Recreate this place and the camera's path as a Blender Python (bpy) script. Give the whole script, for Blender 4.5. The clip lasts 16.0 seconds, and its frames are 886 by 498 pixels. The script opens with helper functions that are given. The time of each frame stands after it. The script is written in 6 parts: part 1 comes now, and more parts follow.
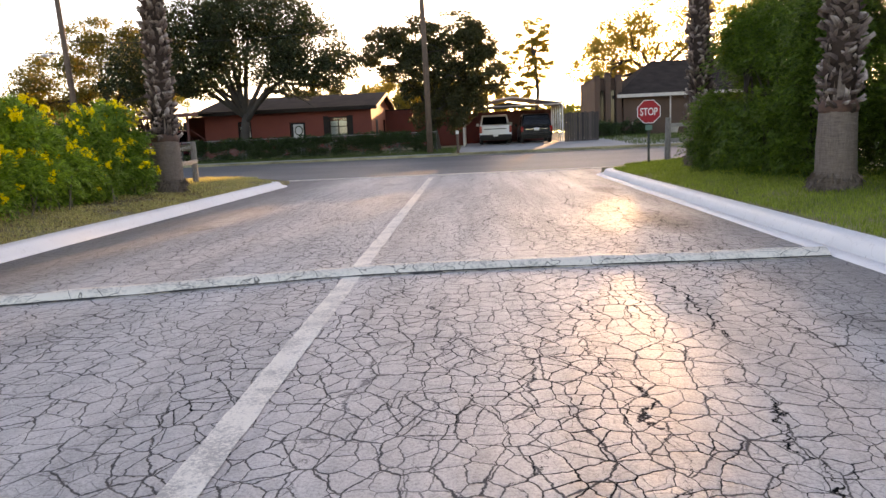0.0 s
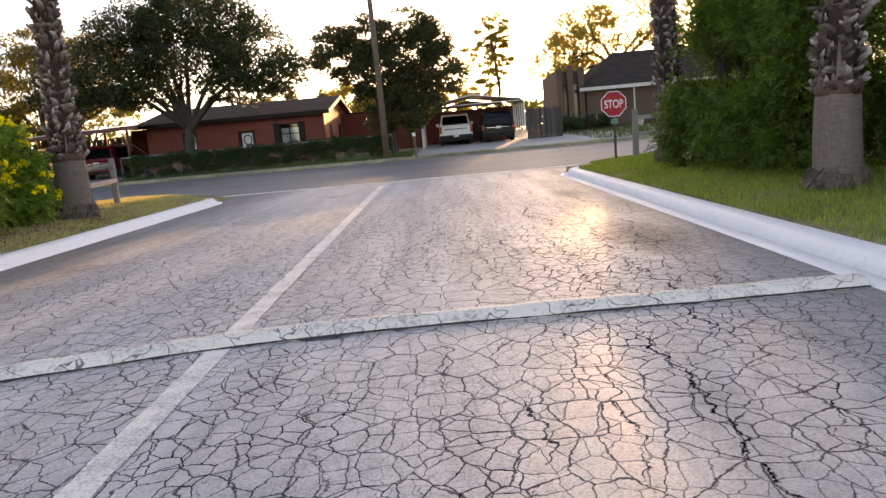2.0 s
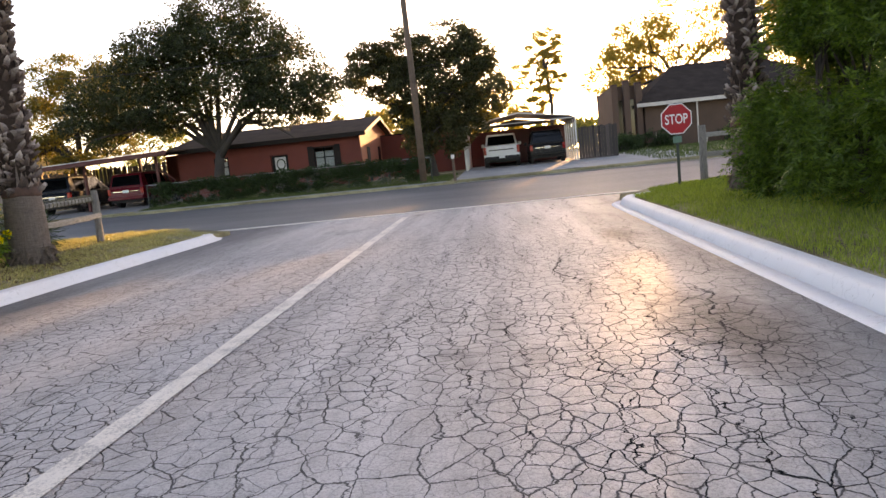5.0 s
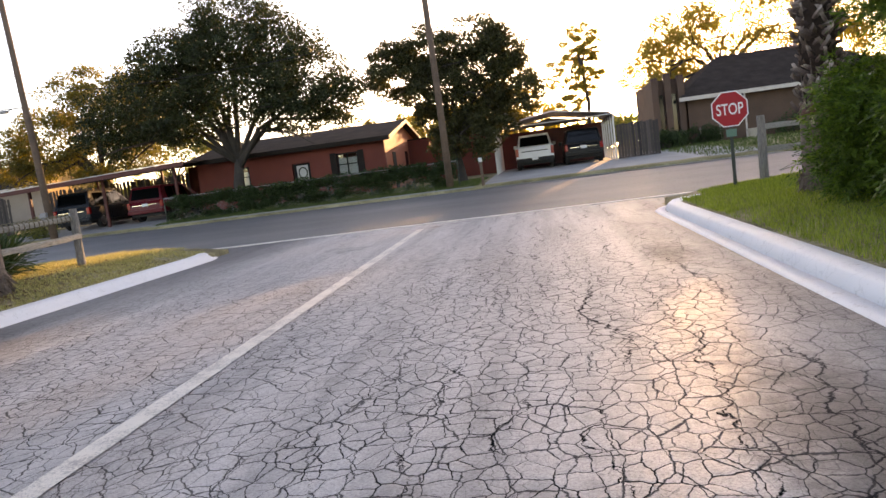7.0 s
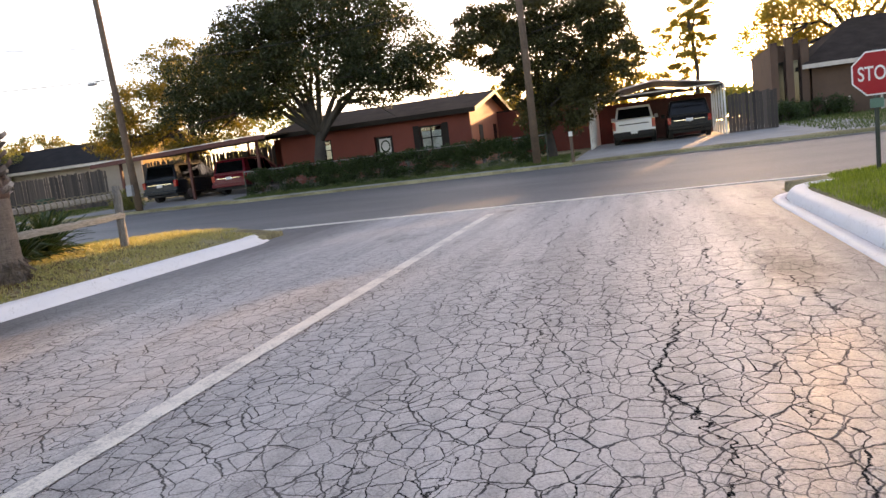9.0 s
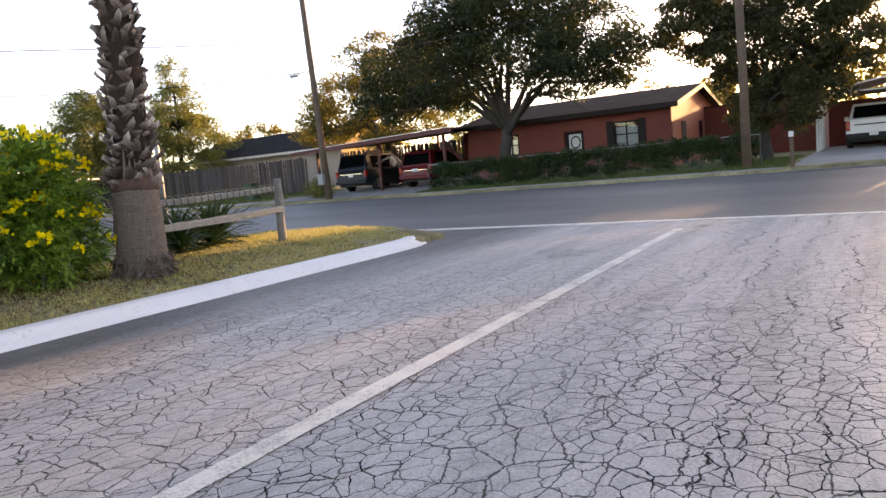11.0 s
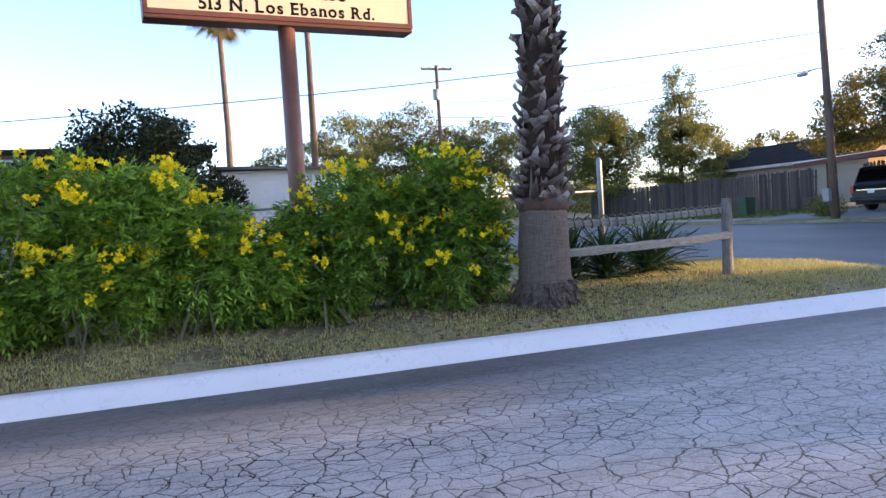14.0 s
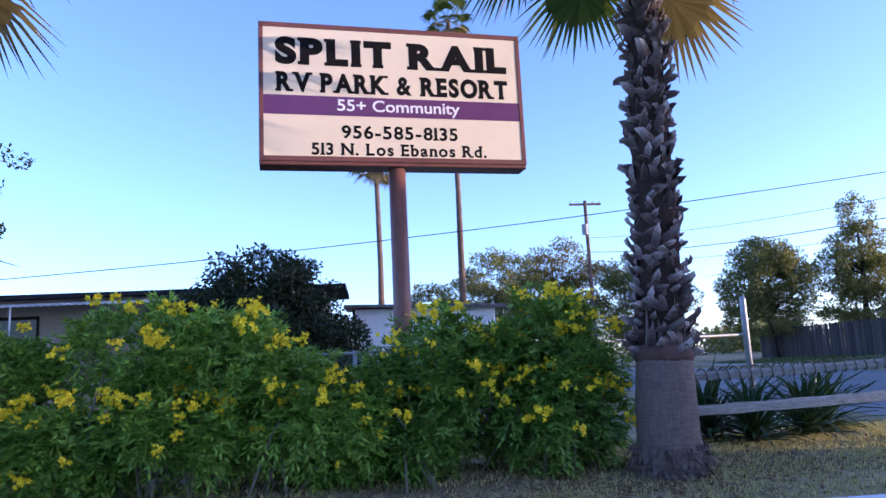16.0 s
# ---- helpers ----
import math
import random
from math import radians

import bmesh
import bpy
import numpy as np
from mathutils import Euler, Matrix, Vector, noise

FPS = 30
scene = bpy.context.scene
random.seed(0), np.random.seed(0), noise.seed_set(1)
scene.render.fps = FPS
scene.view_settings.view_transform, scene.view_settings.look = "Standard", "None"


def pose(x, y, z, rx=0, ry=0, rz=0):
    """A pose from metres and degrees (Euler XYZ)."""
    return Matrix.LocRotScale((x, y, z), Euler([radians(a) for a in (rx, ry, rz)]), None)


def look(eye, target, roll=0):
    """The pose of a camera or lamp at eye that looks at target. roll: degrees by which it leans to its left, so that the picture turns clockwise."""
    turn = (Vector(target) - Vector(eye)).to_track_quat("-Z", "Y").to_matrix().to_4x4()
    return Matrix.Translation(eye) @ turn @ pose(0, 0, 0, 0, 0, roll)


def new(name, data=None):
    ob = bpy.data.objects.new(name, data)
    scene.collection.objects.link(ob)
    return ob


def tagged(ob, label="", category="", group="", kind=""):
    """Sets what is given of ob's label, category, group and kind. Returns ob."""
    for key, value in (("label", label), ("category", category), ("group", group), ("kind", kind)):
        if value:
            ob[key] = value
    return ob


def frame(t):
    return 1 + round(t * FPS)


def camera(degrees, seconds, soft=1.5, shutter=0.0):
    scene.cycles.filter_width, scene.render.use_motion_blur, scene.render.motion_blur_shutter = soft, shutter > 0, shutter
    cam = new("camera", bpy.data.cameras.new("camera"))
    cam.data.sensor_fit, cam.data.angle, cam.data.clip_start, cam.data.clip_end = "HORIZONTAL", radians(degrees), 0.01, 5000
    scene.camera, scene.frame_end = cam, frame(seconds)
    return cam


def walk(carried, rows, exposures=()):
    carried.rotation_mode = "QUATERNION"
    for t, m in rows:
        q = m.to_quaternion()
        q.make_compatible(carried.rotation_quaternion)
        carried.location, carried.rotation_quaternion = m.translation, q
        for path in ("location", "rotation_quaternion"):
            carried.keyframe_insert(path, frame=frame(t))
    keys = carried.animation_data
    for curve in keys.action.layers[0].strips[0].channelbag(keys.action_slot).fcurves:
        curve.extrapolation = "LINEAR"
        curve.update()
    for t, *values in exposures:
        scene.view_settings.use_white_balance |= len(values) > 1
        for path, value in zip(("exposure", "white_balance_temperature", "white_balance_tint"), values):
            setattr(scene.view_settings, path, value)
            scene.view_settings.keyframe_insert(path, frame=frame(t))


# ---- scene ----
cam = camera(63.7, 16.0)
PATH = [
    (0, (1.711, -0.321, 1.307), (1.597, 1.652, 0.997), -2.6),
    (0.5, (1.796, 0.126, 1.309), (1.522, 2.083, 1.003), -3.7),
    (1, (1.916, 0.629, 1.31), (1.676, 2.592, 1.015), -4.7),
    (1.5, (2.025, 1.086, 1.305), (1.882, 3.057, 0.999), -4.9),
    (2, (2.13, 1.648, 1.336), (2.093, 3.623, 1.023), -5.1),
    (2.5, (2.225, 2.124, 1.325), (2.196, 4.095, 0.984), -4.3),
    (3, (2.252, 2.649, 1.358), (2.125, 4.619, 1.039), -4.4),
    (3.5, (2.376, 3.131, 1.355), (2.184, 5.101, 1.064), -4.3),
    (4, (2.462, 3.621, 1.365), (2.277, 5.596, 1.108), -5.5),
    (4.2, (2.535, 3.838, 1.372), (2.38, 5.818, 1.135), -5.8),
    (6.3, (2.958, 5.983, 1.372), (2.664, 7.945, 1.117), -6.8),
    (6.5, (2.979, 6.186, 1.347), (2.682, 8.149, 1.108), -7.2),
    (7, (3.061, 6.825, 1.346), (2.76, 8.79, 1.124), -7.4),
    (7.5, (3.182, 7.435, 1.399), (2.917, 9.407, 1.192), -4.8),
    (8, (3.262, 7.971, 1.348), (2.819, 9.908, 1.118), -4.4),
    (8.2, (3.277, 8.183, 1.34), (2.819, 10.114, 1.094), -5.6),
    (10.3, (3.299, 9.966, 1.389), (2.437, 11.753, 1.138), -6.1),
    (10.5, (3.239, 10.19, 1.396), (2.321, 11.949, 1.149), -5.9),
    (11, (3.165, 10.608, 1.41), (2.104, 12.289, 1.187), -5.2),
    (11.5, (3.105, 10.975, 1.418), (1.808, 12.484, 1.218), -5.0),
    (12, (2.96, 11.352, 1.455), (1.427, 12.626, 1.299), -4.8),
    (12.5, (2.886, 11.735, 1.474), (1.16, 12.74, 1.384), -3.1),
    (13, (2.724, 12.029, 1.458), (0.902, 12.848, 1.36), -3.1),
    (13.5, (2.612, 12.348, 1.465), (0.748, 13.064, 1.356), -3.0),
    (14, (2.496, 12.758, 1.484), (0.602, 13.393, 1.396), -3.6),
    (14.5, (2.338, 13.088, 1.513), (0.405, 13.599, 1.493), -5.4),
    (15, (2.182, 13.408, 1.528), (0.214, 13.753, 1.621), -5.6),
    (15.5, (1.994, 13.591, 1.544), (0.025, 13.871, 1.749), -3.8),
    (16, (1.863, 13.673, 1.604), (-0.099, 13.899, 1.914), -2.8),
]
EXPOSURES = [(0.0, 2.5, 10200, 29), (8.0, 2.57, 10300, 29), (11.0, 2.65, 9600, 29), (12.0, 2.62, 8800, 28), (13.0, 2.55, 7600, 27), (14.0, 2.42, 6700, 26), (15.0, 2.12, 5600, 28), (15.5, 2.0, 5250, 31), (16.0, 1.93, 5100, 35)]
walk(cam, [(t, look(eye, target, roll)) for t, eye, target, roll in PATH], EXPOSURES)

# ---- sky and sun ----
SUN_AZ, SUN_EL = radians(12.2), radians(6.7)
world = bpy.data.worlds.new("world")
scene.world = world
world.use_nodes = True
wn = world.node_tree.nodes
sky = wn.new("ShaderNodeTexSky")
sky.sky_type = "NISHITA"
sky.sun_disc = False
sky.sun_elevation = SUN_EL
sky.sun_rotation = SUN_AZ
sky.air_density, sky.dust_density, sky.ozone_density = 0.65, 0.8, 1.5
wn["Background"].inputs[1].default_value = 0.15
world.node_tree.links.new(sky.outputs[0], wn["Background"].inputs[0])
sun_data = bpy.data.lights.new("sun", "SUN")
sun_data.energy, sun_data.angle, sun_data.color = 2.0, radians(0.5), (1.0, 0.72, 0.40)
sun = new("sun", sun_data)
sun_way = Vector((math.sin(SUN_AZ) * math.cos(SUN_EL), math.cos(SUN_AZ) * math.cos(SUN_EL), math.sin(SUN_EL)))
sun.matrix_world = look(sun_way * 80, (0, 0, 0))

# ---- materials ----
MATS = {}


class Nodes:
    """A small builder for node materials."""

    def __init__(self, name):
        self.m = bpy.data.materials.new(name)
        self.m.use_nodes = True
        self.t = self.m.node_tree
        self.p = self.t.nodes["Principled BSDF"]
        self.out = self.t.nodes["Material Output"]
        MATS[name] = self.m

    def n(self, kind, **k):
        node = self.t.nodes.new("ShaderNode" + kind)
        for key, v in k.items():
            if key in ("scale", "detail", "rough"):
                node.inputs[{"scale": "Scale", "detail": "Detail", "rough": "Roughness"}[key]].default_value = v
            else:
                setattr(node, key, v)
        return node

    def link(self, a, b):
        self.t.links.new(a, b)

    def coords(self, scale=(1, 1, 1), world_space=True):
        mp = self.n("Mapping")
        mp.inputs["Scale"].default_value = scale
        src = self.n("NewGeometry").outputs["Position"] if world_space else self.n("TexCoord").outputs["Object"]
        self.link(src, mp.inputs[0])
        return mp.outputs[0]

    def noise(self, scale, co=None, detail=4.0, rough=0.6):
        nd = self.n("TexNoise", scale=scale, detail=detail, rough=rough)
        if co is not None:
            self.link(co, nd.inputs["Vector"])
        return nd.outputs["Fac"]

    def ramp(self, fac, *stops):
        r = self.n("ValToRGB")
        e = r.color_ramp.elements
        while len(e) < len(stops):
            e.new(0.5)
        for el, (pos, col) in zip(e, stops):
            el.position = pos
            el.color = (*col, 1) if isinstance(col, tuple) else (col, col, col, 1)
        self.link(fac, r.inputs[0])
        return r.outputs[0]

    def mix(self, fac, a, b, mode="MIX"):
        nd = self.n("Mix", data_type="RGBA", blend_type=mode)
        for sock, v in ((nd.inputs[0], fac), (nd.inputs[6], a), (nd.inputs[7], b)):
            if isinstance(v, (int, float)):
                sock.default_value = v if sock == nd.inputs[0] else (v, v, v, 1)
            elif isinstance(v, tuple):
                sock.default_value = (*v, 1)
            else:
                self.link(v, sock)
        return nd.outputs[2]

    def math(self, op, a, b=0.0):
        nd = self.n("Math", operation=op)
        for sock, v in ((nd.inputs[0], a), (nd.inputs[1], b)):
            if isinstance(v, (int, float)):
                sock.default_value = v
            else:
                self.link(v, sock)
        return nd.outputs[0]

    def bump(self, height, strength=0.3, distance=0.01):
        b = self.n("Bump")
        b.inputs["Strength"].default_value, b.inputs["Distance"].default_value = strength, distance
        self.link(height, b.inputs["Height"])
        self.link(b.outputs[0], self.p.inputs["Normal"])

    def set(self, color=None, rough=None, metal=None, spec=None):
        for key, v in (("Base Color", color), ("Roughness", rough), ("Metallic", metal), ("Specular IOR Level", spec)):
            if v is None:
                continue
            if isinstance(v, (int, float)):
                self.p.inputs[key].default_value = v
            elif isinstance(v, tuple):
                self.p.inputs[key].default_value = (*v, 1)
            else:
                self.link(v, self.p.inputs[key])
        return self.m


def plain(name, color, rough=0.6, metal=0.0, grain=25.0, vary=0.25, bump=0.15, world_space=False, spec=0.5):
    """A surface of one paint with grain and blotches at two scales."""
    k = Nodes(name)
    co = k.coords(world_space=world_space)
    big, small = k.noise(grain * 0.08, co, 3.0), k.noise(grain, co, 5.0)
    both = k.math("ADD", k.math("MULTIPLY", big, 0.6), k.math("MULTIPLY", small, 0.4))
    lo, hi = tuple(c * (1 - vary) for c in color), tuple(min(1, c * (1 + vary)) for c in color)
    k.bump(small, bump, 0.004)
    return k.set(k.ramp(both, (0.3, lo), (0.7, hi)), k.ramp(small, (0.3, max(0, rough - 0.08)), (0.7, min(1, rough + 0.08))), metal, spec)


def leafy(name, dark, light, trans=0.45, tint=(1.25, 1.2, 0.5), rough=0.5):
    """Leaves: matt front, light passing through from behind; each leaf has its own shade."""
    k = Nodes(name)
    rnd = k.n("NewGeometry").outputs["Random Per Island"]
    co = k.coords()
    col = k.mix(k.math("ADD", k.math("MULTIPLY", rnd, 0.6), k.math("MULTIPLY", k.noise(1.1, co), 0.4)), dark, light)
    k.set(col, rough, 0.0, 0.3)
    tr = k.n("BsdfTranslucent")
    k.link(k.mix(1.0, col, tint, "MULTIPLY"), tr.inputs[0])
    mx = k.n("MixShader")
    mx.inputs[0].default_value = trans
    k.link(k.p.outputs[0], mx.inputs[1])
    k.link(tr.outputs[0], mx.inputs[2])
    k.link(mx.outputs[0], k.out.inputs[0])
    return k.m


def cracked_asphalt(name, warm=(1.0, 0.97, 0.95)):
    """Old asphalt: alligator cracks, long cracks along the wheel tracks, oil stains and a sealed strip by the kerbs."""
    k = Nodes(name)
    co = k.coords()
    sep = k.n("SeparateXYZ")
    k.link(co, sep.inputs[0])
    wob = k.n("TexNoise", scale=2.0, detail=3.0)
    k.link(co, wob.inputs["Vector"])
    wob2 = k.n("TexNoise", scale=11.0, detail=4.0, rough=0.65)
    k.link(co, wob2.inputs["Vector"])

    def bent(scale, a1, a2):
        v = k.n("VectorMath", operation="MULTIPLY_ADD")
        k.link(wob.outputs["Color"], v.inputs[0])
        v.inputs[1].default_value = (a1 * scale[0], a1 * scale[1], 0)
        k.link(k.coords(scale), v.inputs[2])
        w = k.n("VectorMath", operation="MULTIPLY_ADD")
        k.link(wob2.outputs["Color"], w.inputs[0])
        w.inputs[1].default_value = (a2 * scale[0], a2 * scale[1], 0)
        k.link(v.outputs[0], w.inputs[2])
        flat = k.n("VectorMath", operation="MULTIPLY")
        k.link(w.outputs[0], flat.inputs[0])
        flat.inputs[1].default_value = (1, 1, 0)
        return flat.outputs[0]

    def mask(distance, width):
        return k.ramp(k.math("DIVIDE", distance, width), (0.45, 1.0), (1.0, 0.0))

    def cells(scale, width, a1, a2):
        vo = k.n("TexVoronoi", feature="DISTANCE_TO_EDGE", voronoi_dimensions="2D", scale=1.0)
        k.link(bent(scale, a1, a2), vo.inputs["Vector"])
        wid = k.math("MULTIPLY", k.ramp(k.noise(2.6, co, 4.0, 0.7), (0.32, 0.35), (0.68, 1.25)), width)
        return vo.outputs["Distance"], mask(vo.outputs["Distance"], wid)

    def tracks(per_metre, width):
        """Jagged cracks that run along the drive, here and there broken off."""
        sway = k.math("MULTIPLY", k.noise(1.0, k.coords((0.35, 0.55, 1)), 4.0, 0.6), 1.3)
        jag = k.math("MULTIPLY", wob2.outputs["Fac"], 0.16)
        at = k.math("MULTIPLY", k.math("ADD", sep.outputs[0], k.math("ADD", sway, jag)), per_metre)
        off = k.math("DIVIDE", k.math("ABSOLUTE", k.math("SUBTRACT", k.math("FRACT", at), 0.5)), per_metre)
        wid = k.math("MULTIPLY", k.ramp(k.noise(1.0, k.coords((2.2, 0.5, 1)), 4.0, 0.7), (0.44, 0.02), (0.58, 1.0)), width)
        return mask(off, wid)

    dist, fine = cells((7.6, 6.2, 1), 0.038, 0.10, 0.055)
    _, coarse = cells((4.2, 3.0, 1), 0.03, 0.12, 0.07)
    _, hair = cells((15.0, 13.0, 1), 0.045, 0.06, 0.03)
    longc = k.math("MULTIPLY", tracks(2.1, 0.013), k.ramp(k.math("MULTIPLY", k.math("ADD", sep.outputs[0], 5.0), 0.1), (0.55, 0.3), (0.76, 1.0)))
    near = k.ramp(k.math("MULTIPLY", sep.outputs[1], 0.04), (0.58, 1.0), (0.82, 0.28))
    patch = k.math("MULTIPLY", k.ramp(k.noise(0.36, k.coords((1.5, 0.6, 1)), 3.0), (0.36, 0.22), (0.52, 1.0)), near)
    hairpatch = k.math("MULTIPLY", k.ramp(k.noise(0.8, co, 3.0), (0.46, 0.0), (0.66, 0.6)), near)
    allc = k.math("MAXIMUM", longc, k.math("MAXIMUM", k.math("MULTIPLY", coarse, k.math("MULTIPLY", near, 0.8)), k.math("MAXIMUM", k.math("MULTIPLY", fine, patch), k.math("MULTIPLY", hair, hairpatch))))
    # the sealed strip beside the kerb is darker and hardly cracked
    edge = k.math("ADD", sep.outputs[0], k.math("MULTIPLY", k.math("SUBTRACT", k.noise(0.9, k.coords((1, 0.35, 1)), 5.0), 0.5), 1.5))
    seal_l = k.ramp(k.math("MULTIPLY", k.math("ADD", edge, 4.6), 0.33), (0.25, 1.0), (0.8, 0.0))
    seal_r = k.ramp(k.math("MULTIPLY", k.math("SUBTRACT", 5.4, edge), 0.5), (0.1, 1.0), (0.75, 0.0))
    seal = k.math("MAXIMUM", seal_l, k.math("MULTIPLY", seal_r, 0.75))
    cr = k.math("MULTIPLY", allc, k.math("SUBTRACT", 1.0, k.math("MULTIPLY", seal, 0.8)))
    stain = k.math("MULTIPLY", k.ramp(k.noise(0.55, k.coords((1.0, 0.6, 1)), 4.0, 0.7), (0.60, 0.0), (0.70, 1.0)), 0.5)
    ragged = k.math("MULTIPLY", k.math("SUBTRACT", k.noise(3.0, co, 5.0, 0.7), 0.5), 1.1)
    for sx, sy, rx, ry in OIL_SPOTS:
        dx = k.math("DIVIDE", k.math("SUBTRACT", sep.outputs[0], sx), rx)
        dy = k.math("DIVIDE", k.math("SUBTRACT", sep.outputs[1], sy), ry)
        d = k.math("SQRT", k.math("ADD", k.math("MULTIPLY", dx, dx), k.math("MULTIPLY", dy, dy)))
        stain = k.math("MAXIMUM", stain, k.math("MULTIPLY", k.ramp(k.math("ADD", d, ragged), (0.35, 1.0), (1.1, 0.0)), 0.7))
    grit, blotch = k.noise(60.0, co, 6.0, 0.8), k.noise(1.2, k.coords((1.5, 0.12, 1)), 6.0, 0.7)
    mottle = k.noise(6.0, co, 5.0, 0.75)
    tone = k.math("ADD", k.math("MULTIPLY", blotch, 0.6), k.math("MULTIPLY", mottle, 0.4))
    col = k.ramp(tone, (0.34, tuple(0.27 * w for w in warm)), (0.52, tuple(0.45 * w for w in warm)), (0.68, tuple(0.58 * w for w in warm)))
    col = k.mix(0.8, col, k.ramp(grit, (0.34, 0.35), (0.54, 1.1)), "MULTIPLY")
    col = k.mix(k.math("MULTIPLY", seal, 0.8), col, (0.030, 0.031, 0.035))
    col = k.mix(stain, col, (0.025, 0.024, 0.024))
    col = k.mix(cr, col, (0.010, 0.009, 0.009))
    dome = k.math("MINIMUM", k.math("MULTIPLY", dist, 3.0), 0.5)
    tall = k.math("ADD", k.math("MULTIPLY", grit, 0.22), k.math("ADD", k.math("MULTIPLY", mottle, 0.25), k.math("MULTIPLY", k.math("MULTIPLY", dome, patch), 0.5)))
    k.bump(k.math("SUBTRACT", tall, k.math("MULTIPLY", cr, 1.4)), 0.7, 0.012)
    rough = k.math("ADD", k.ramp(tone, (0.32, 0.60), (0.68, 0.47)), k.math("MULTIPLY", cr, 0.5))
    return k.set(col, rough, 0.0, k.math("MULTIPLY", k.math("SUBTRACT", 1.0, cr), 0.55))


OIL_SPOTS = ((4.3, 9.9, 0.6, 1.6), (4.45, 15.6, 0.4, 1.2), (-3.4, 2.6, 1.0, 0.8))
cracked_asphalt("drive_asphalt")
k = Nodes("road_asphalt")
co = k.coords()
grit = k.noise(150.0, co, 3.0, 0.7)
col = k.ramp(k.noise(0.5, k.coords((0.25, 1, 1)), 5.0), (0.3, (0.115, 0.115, 0.118)), (0.7, (0.19, 0.187, 0.182)))
col = k.mix(0.5, col, k.ramp(grit, (0.3, 0.4), (0.7, 1.0)), "MULTIPLY")
k.bump(grit, 0.5, 0.008)
k.set(col, 0.6)


def worn_paint(name, color, worn, amount, grain=60.0, split=0.0):
    k = Nodes(name)
    co = k.coords()
    wear = k.ramp(k.math("ADD", k.math("MULTIPLY", k.noise(grain, co, 4.0, 0.7), 0.55), k.math("MULTIPLY", k.noise(3.0, co, 5.0), 0.45)), (amount, 1.0), (amount + 0.12, 0.0))
    tint = k.mix(k.noise(1.1, co, 4.0), tuple(c * 0.85 for c in color), color)
    vo = k.n("TexVoronoi", feature="DISTANCE_TO_EDGE", scale=2.3)
    wob = k.n("TexNoise", scale=4.0)
    k.link(co, wob.inputs["Vector"])
    v = k.n("VectorMath", operation="MULTIPLY_ADD")
    k.link(wob.outputs["Color"], v.inputs[0])
    v.inputs[1].default_value = (0.5, 0.5, 0.5)
    k.link(co, v.inputs[2])
    k.link(v.outputs[0], vo.inputs["Vector"])
    cr = k.ramp(vo.outputs["Distance"], (0.004, 1.0), (0.016, 0.0))
    col = k.mix(wear, tint, worn)
    col = k.mix(k.math("MULTIPLY", cr, split), col, tuple(c * 0.3 for c in worn))
    k.bump(k.math("SUBTRACT", k.noise(grain, co), k.math("MULTIPLY", cr, split)), 0.4, 0.006)
    return k.set(col, 0.6)


worn_paint("line_paint", (0.80, 0.76, 0.68), (0.36, 0.35, 0.33), 0.40)
worn_paint("kerb_paint", (0.84, 0.84, 0.85), (0.42, 0.41, 0.38), 0.30, 22.0, 0.12)
worn_paint("bump_paint", (0.80, 0.72, 0.62), (0.36, 0.33, 0.29), 0.38, 30.0, 0.95)
plain("concrete", (0.24, 0.235, 0.225), 0.8, grain=12, world_space=True)
plain("pale_concrete", (0.30, 0.295, 0.28), 0.8, grain=12, world_space=True)


def earth(name, stops, scale):
    k = Nodes(name)
    co = k.coords()
    f = k.math("ADD", k.math("MULTIPLY", k.noise(scale, co, 5.0), 0.5), k.math("MULTIPLY", k.noise(scale * 22, co, 4.0, 0.7), 0.5))
    k.bump(k.noise(scale * 30, co), 0.6, 0.02)
    return k.set(k.ramp(f, *stops), 0.95, 0.0, 0.2)


earth("ground", ((0.36, (0.10, 0.075, 0.05)), (0.48, (0.22, 0.19, 0.10)), (0.62, (0.42, 0.36, 0.21))), 0.7)
leafy("grass_dry", (0.16, 0.20, 0.05), (0.76, 0.64, 0.32), 0.3, (1.1, 1.05, 0.6))
leafy("grass_lush", (0.05, 0.11, 0.018), (0.42, 0.52, 0.12), 0.5)
leafy("litter_leaf", (0.10, 0.055, 0.03), (0.26, 0.17, 0.09), 0.1)
leafy("leaf_bell", (0.024, 0.085, 0.010), (0.38, 0.60, 0.08), 0.22)
leafy("leaf_bell_dark", (0.016, 0.06, 0.009), (0.29, 0.48, 0.065), 0.2)
leafy("leaf_pod", (0.16, 0.20, 0.05), (0.26, 0.28, 0.09), 0.3)
leafy("petal", (0.95, 0.70, 0.008), (0.97, 0.84, 0.02), 0.15, (1.1, 1.0, 0.4), 0.5)
leafy("leaf_right", (0.008, 0.028, 0.007), (0.15, 0.27, 0.04), 0.35)
leafy("leaf_oak", (0.014, 0.024, 0.010), (0.05, 0.062, 0.024), 0.3)
leafy("leaf_thin", (0.07, 0.08, 0.028), (0.19, 0.17, 0.055), 0.5, (1.4, 1.15, 0.4))
# gold base colour carries the backlight and haze of the low sun
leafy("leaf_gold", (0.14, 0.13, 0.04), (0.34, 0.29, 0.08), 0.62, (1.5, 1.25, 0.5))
leafy("leaf_olive", (0.024, 0.030, 0.012), (0.085, 0.085, 0.034), 0.35, (1.35, 1.15, 0.5))
leafy("leaf_far", (0.08, 0.10, 0.034), (0.26, 0.25, 0.08), 0.4)
leafy("leaf_dark", (0.012, 0.022, 0.009), (0.04, 0.058, 0.02), 0.2)
leafy("leaf_hedge", (0.014, 0.035, 0.012), (0.045, 0.08, 0.025), 0.3)
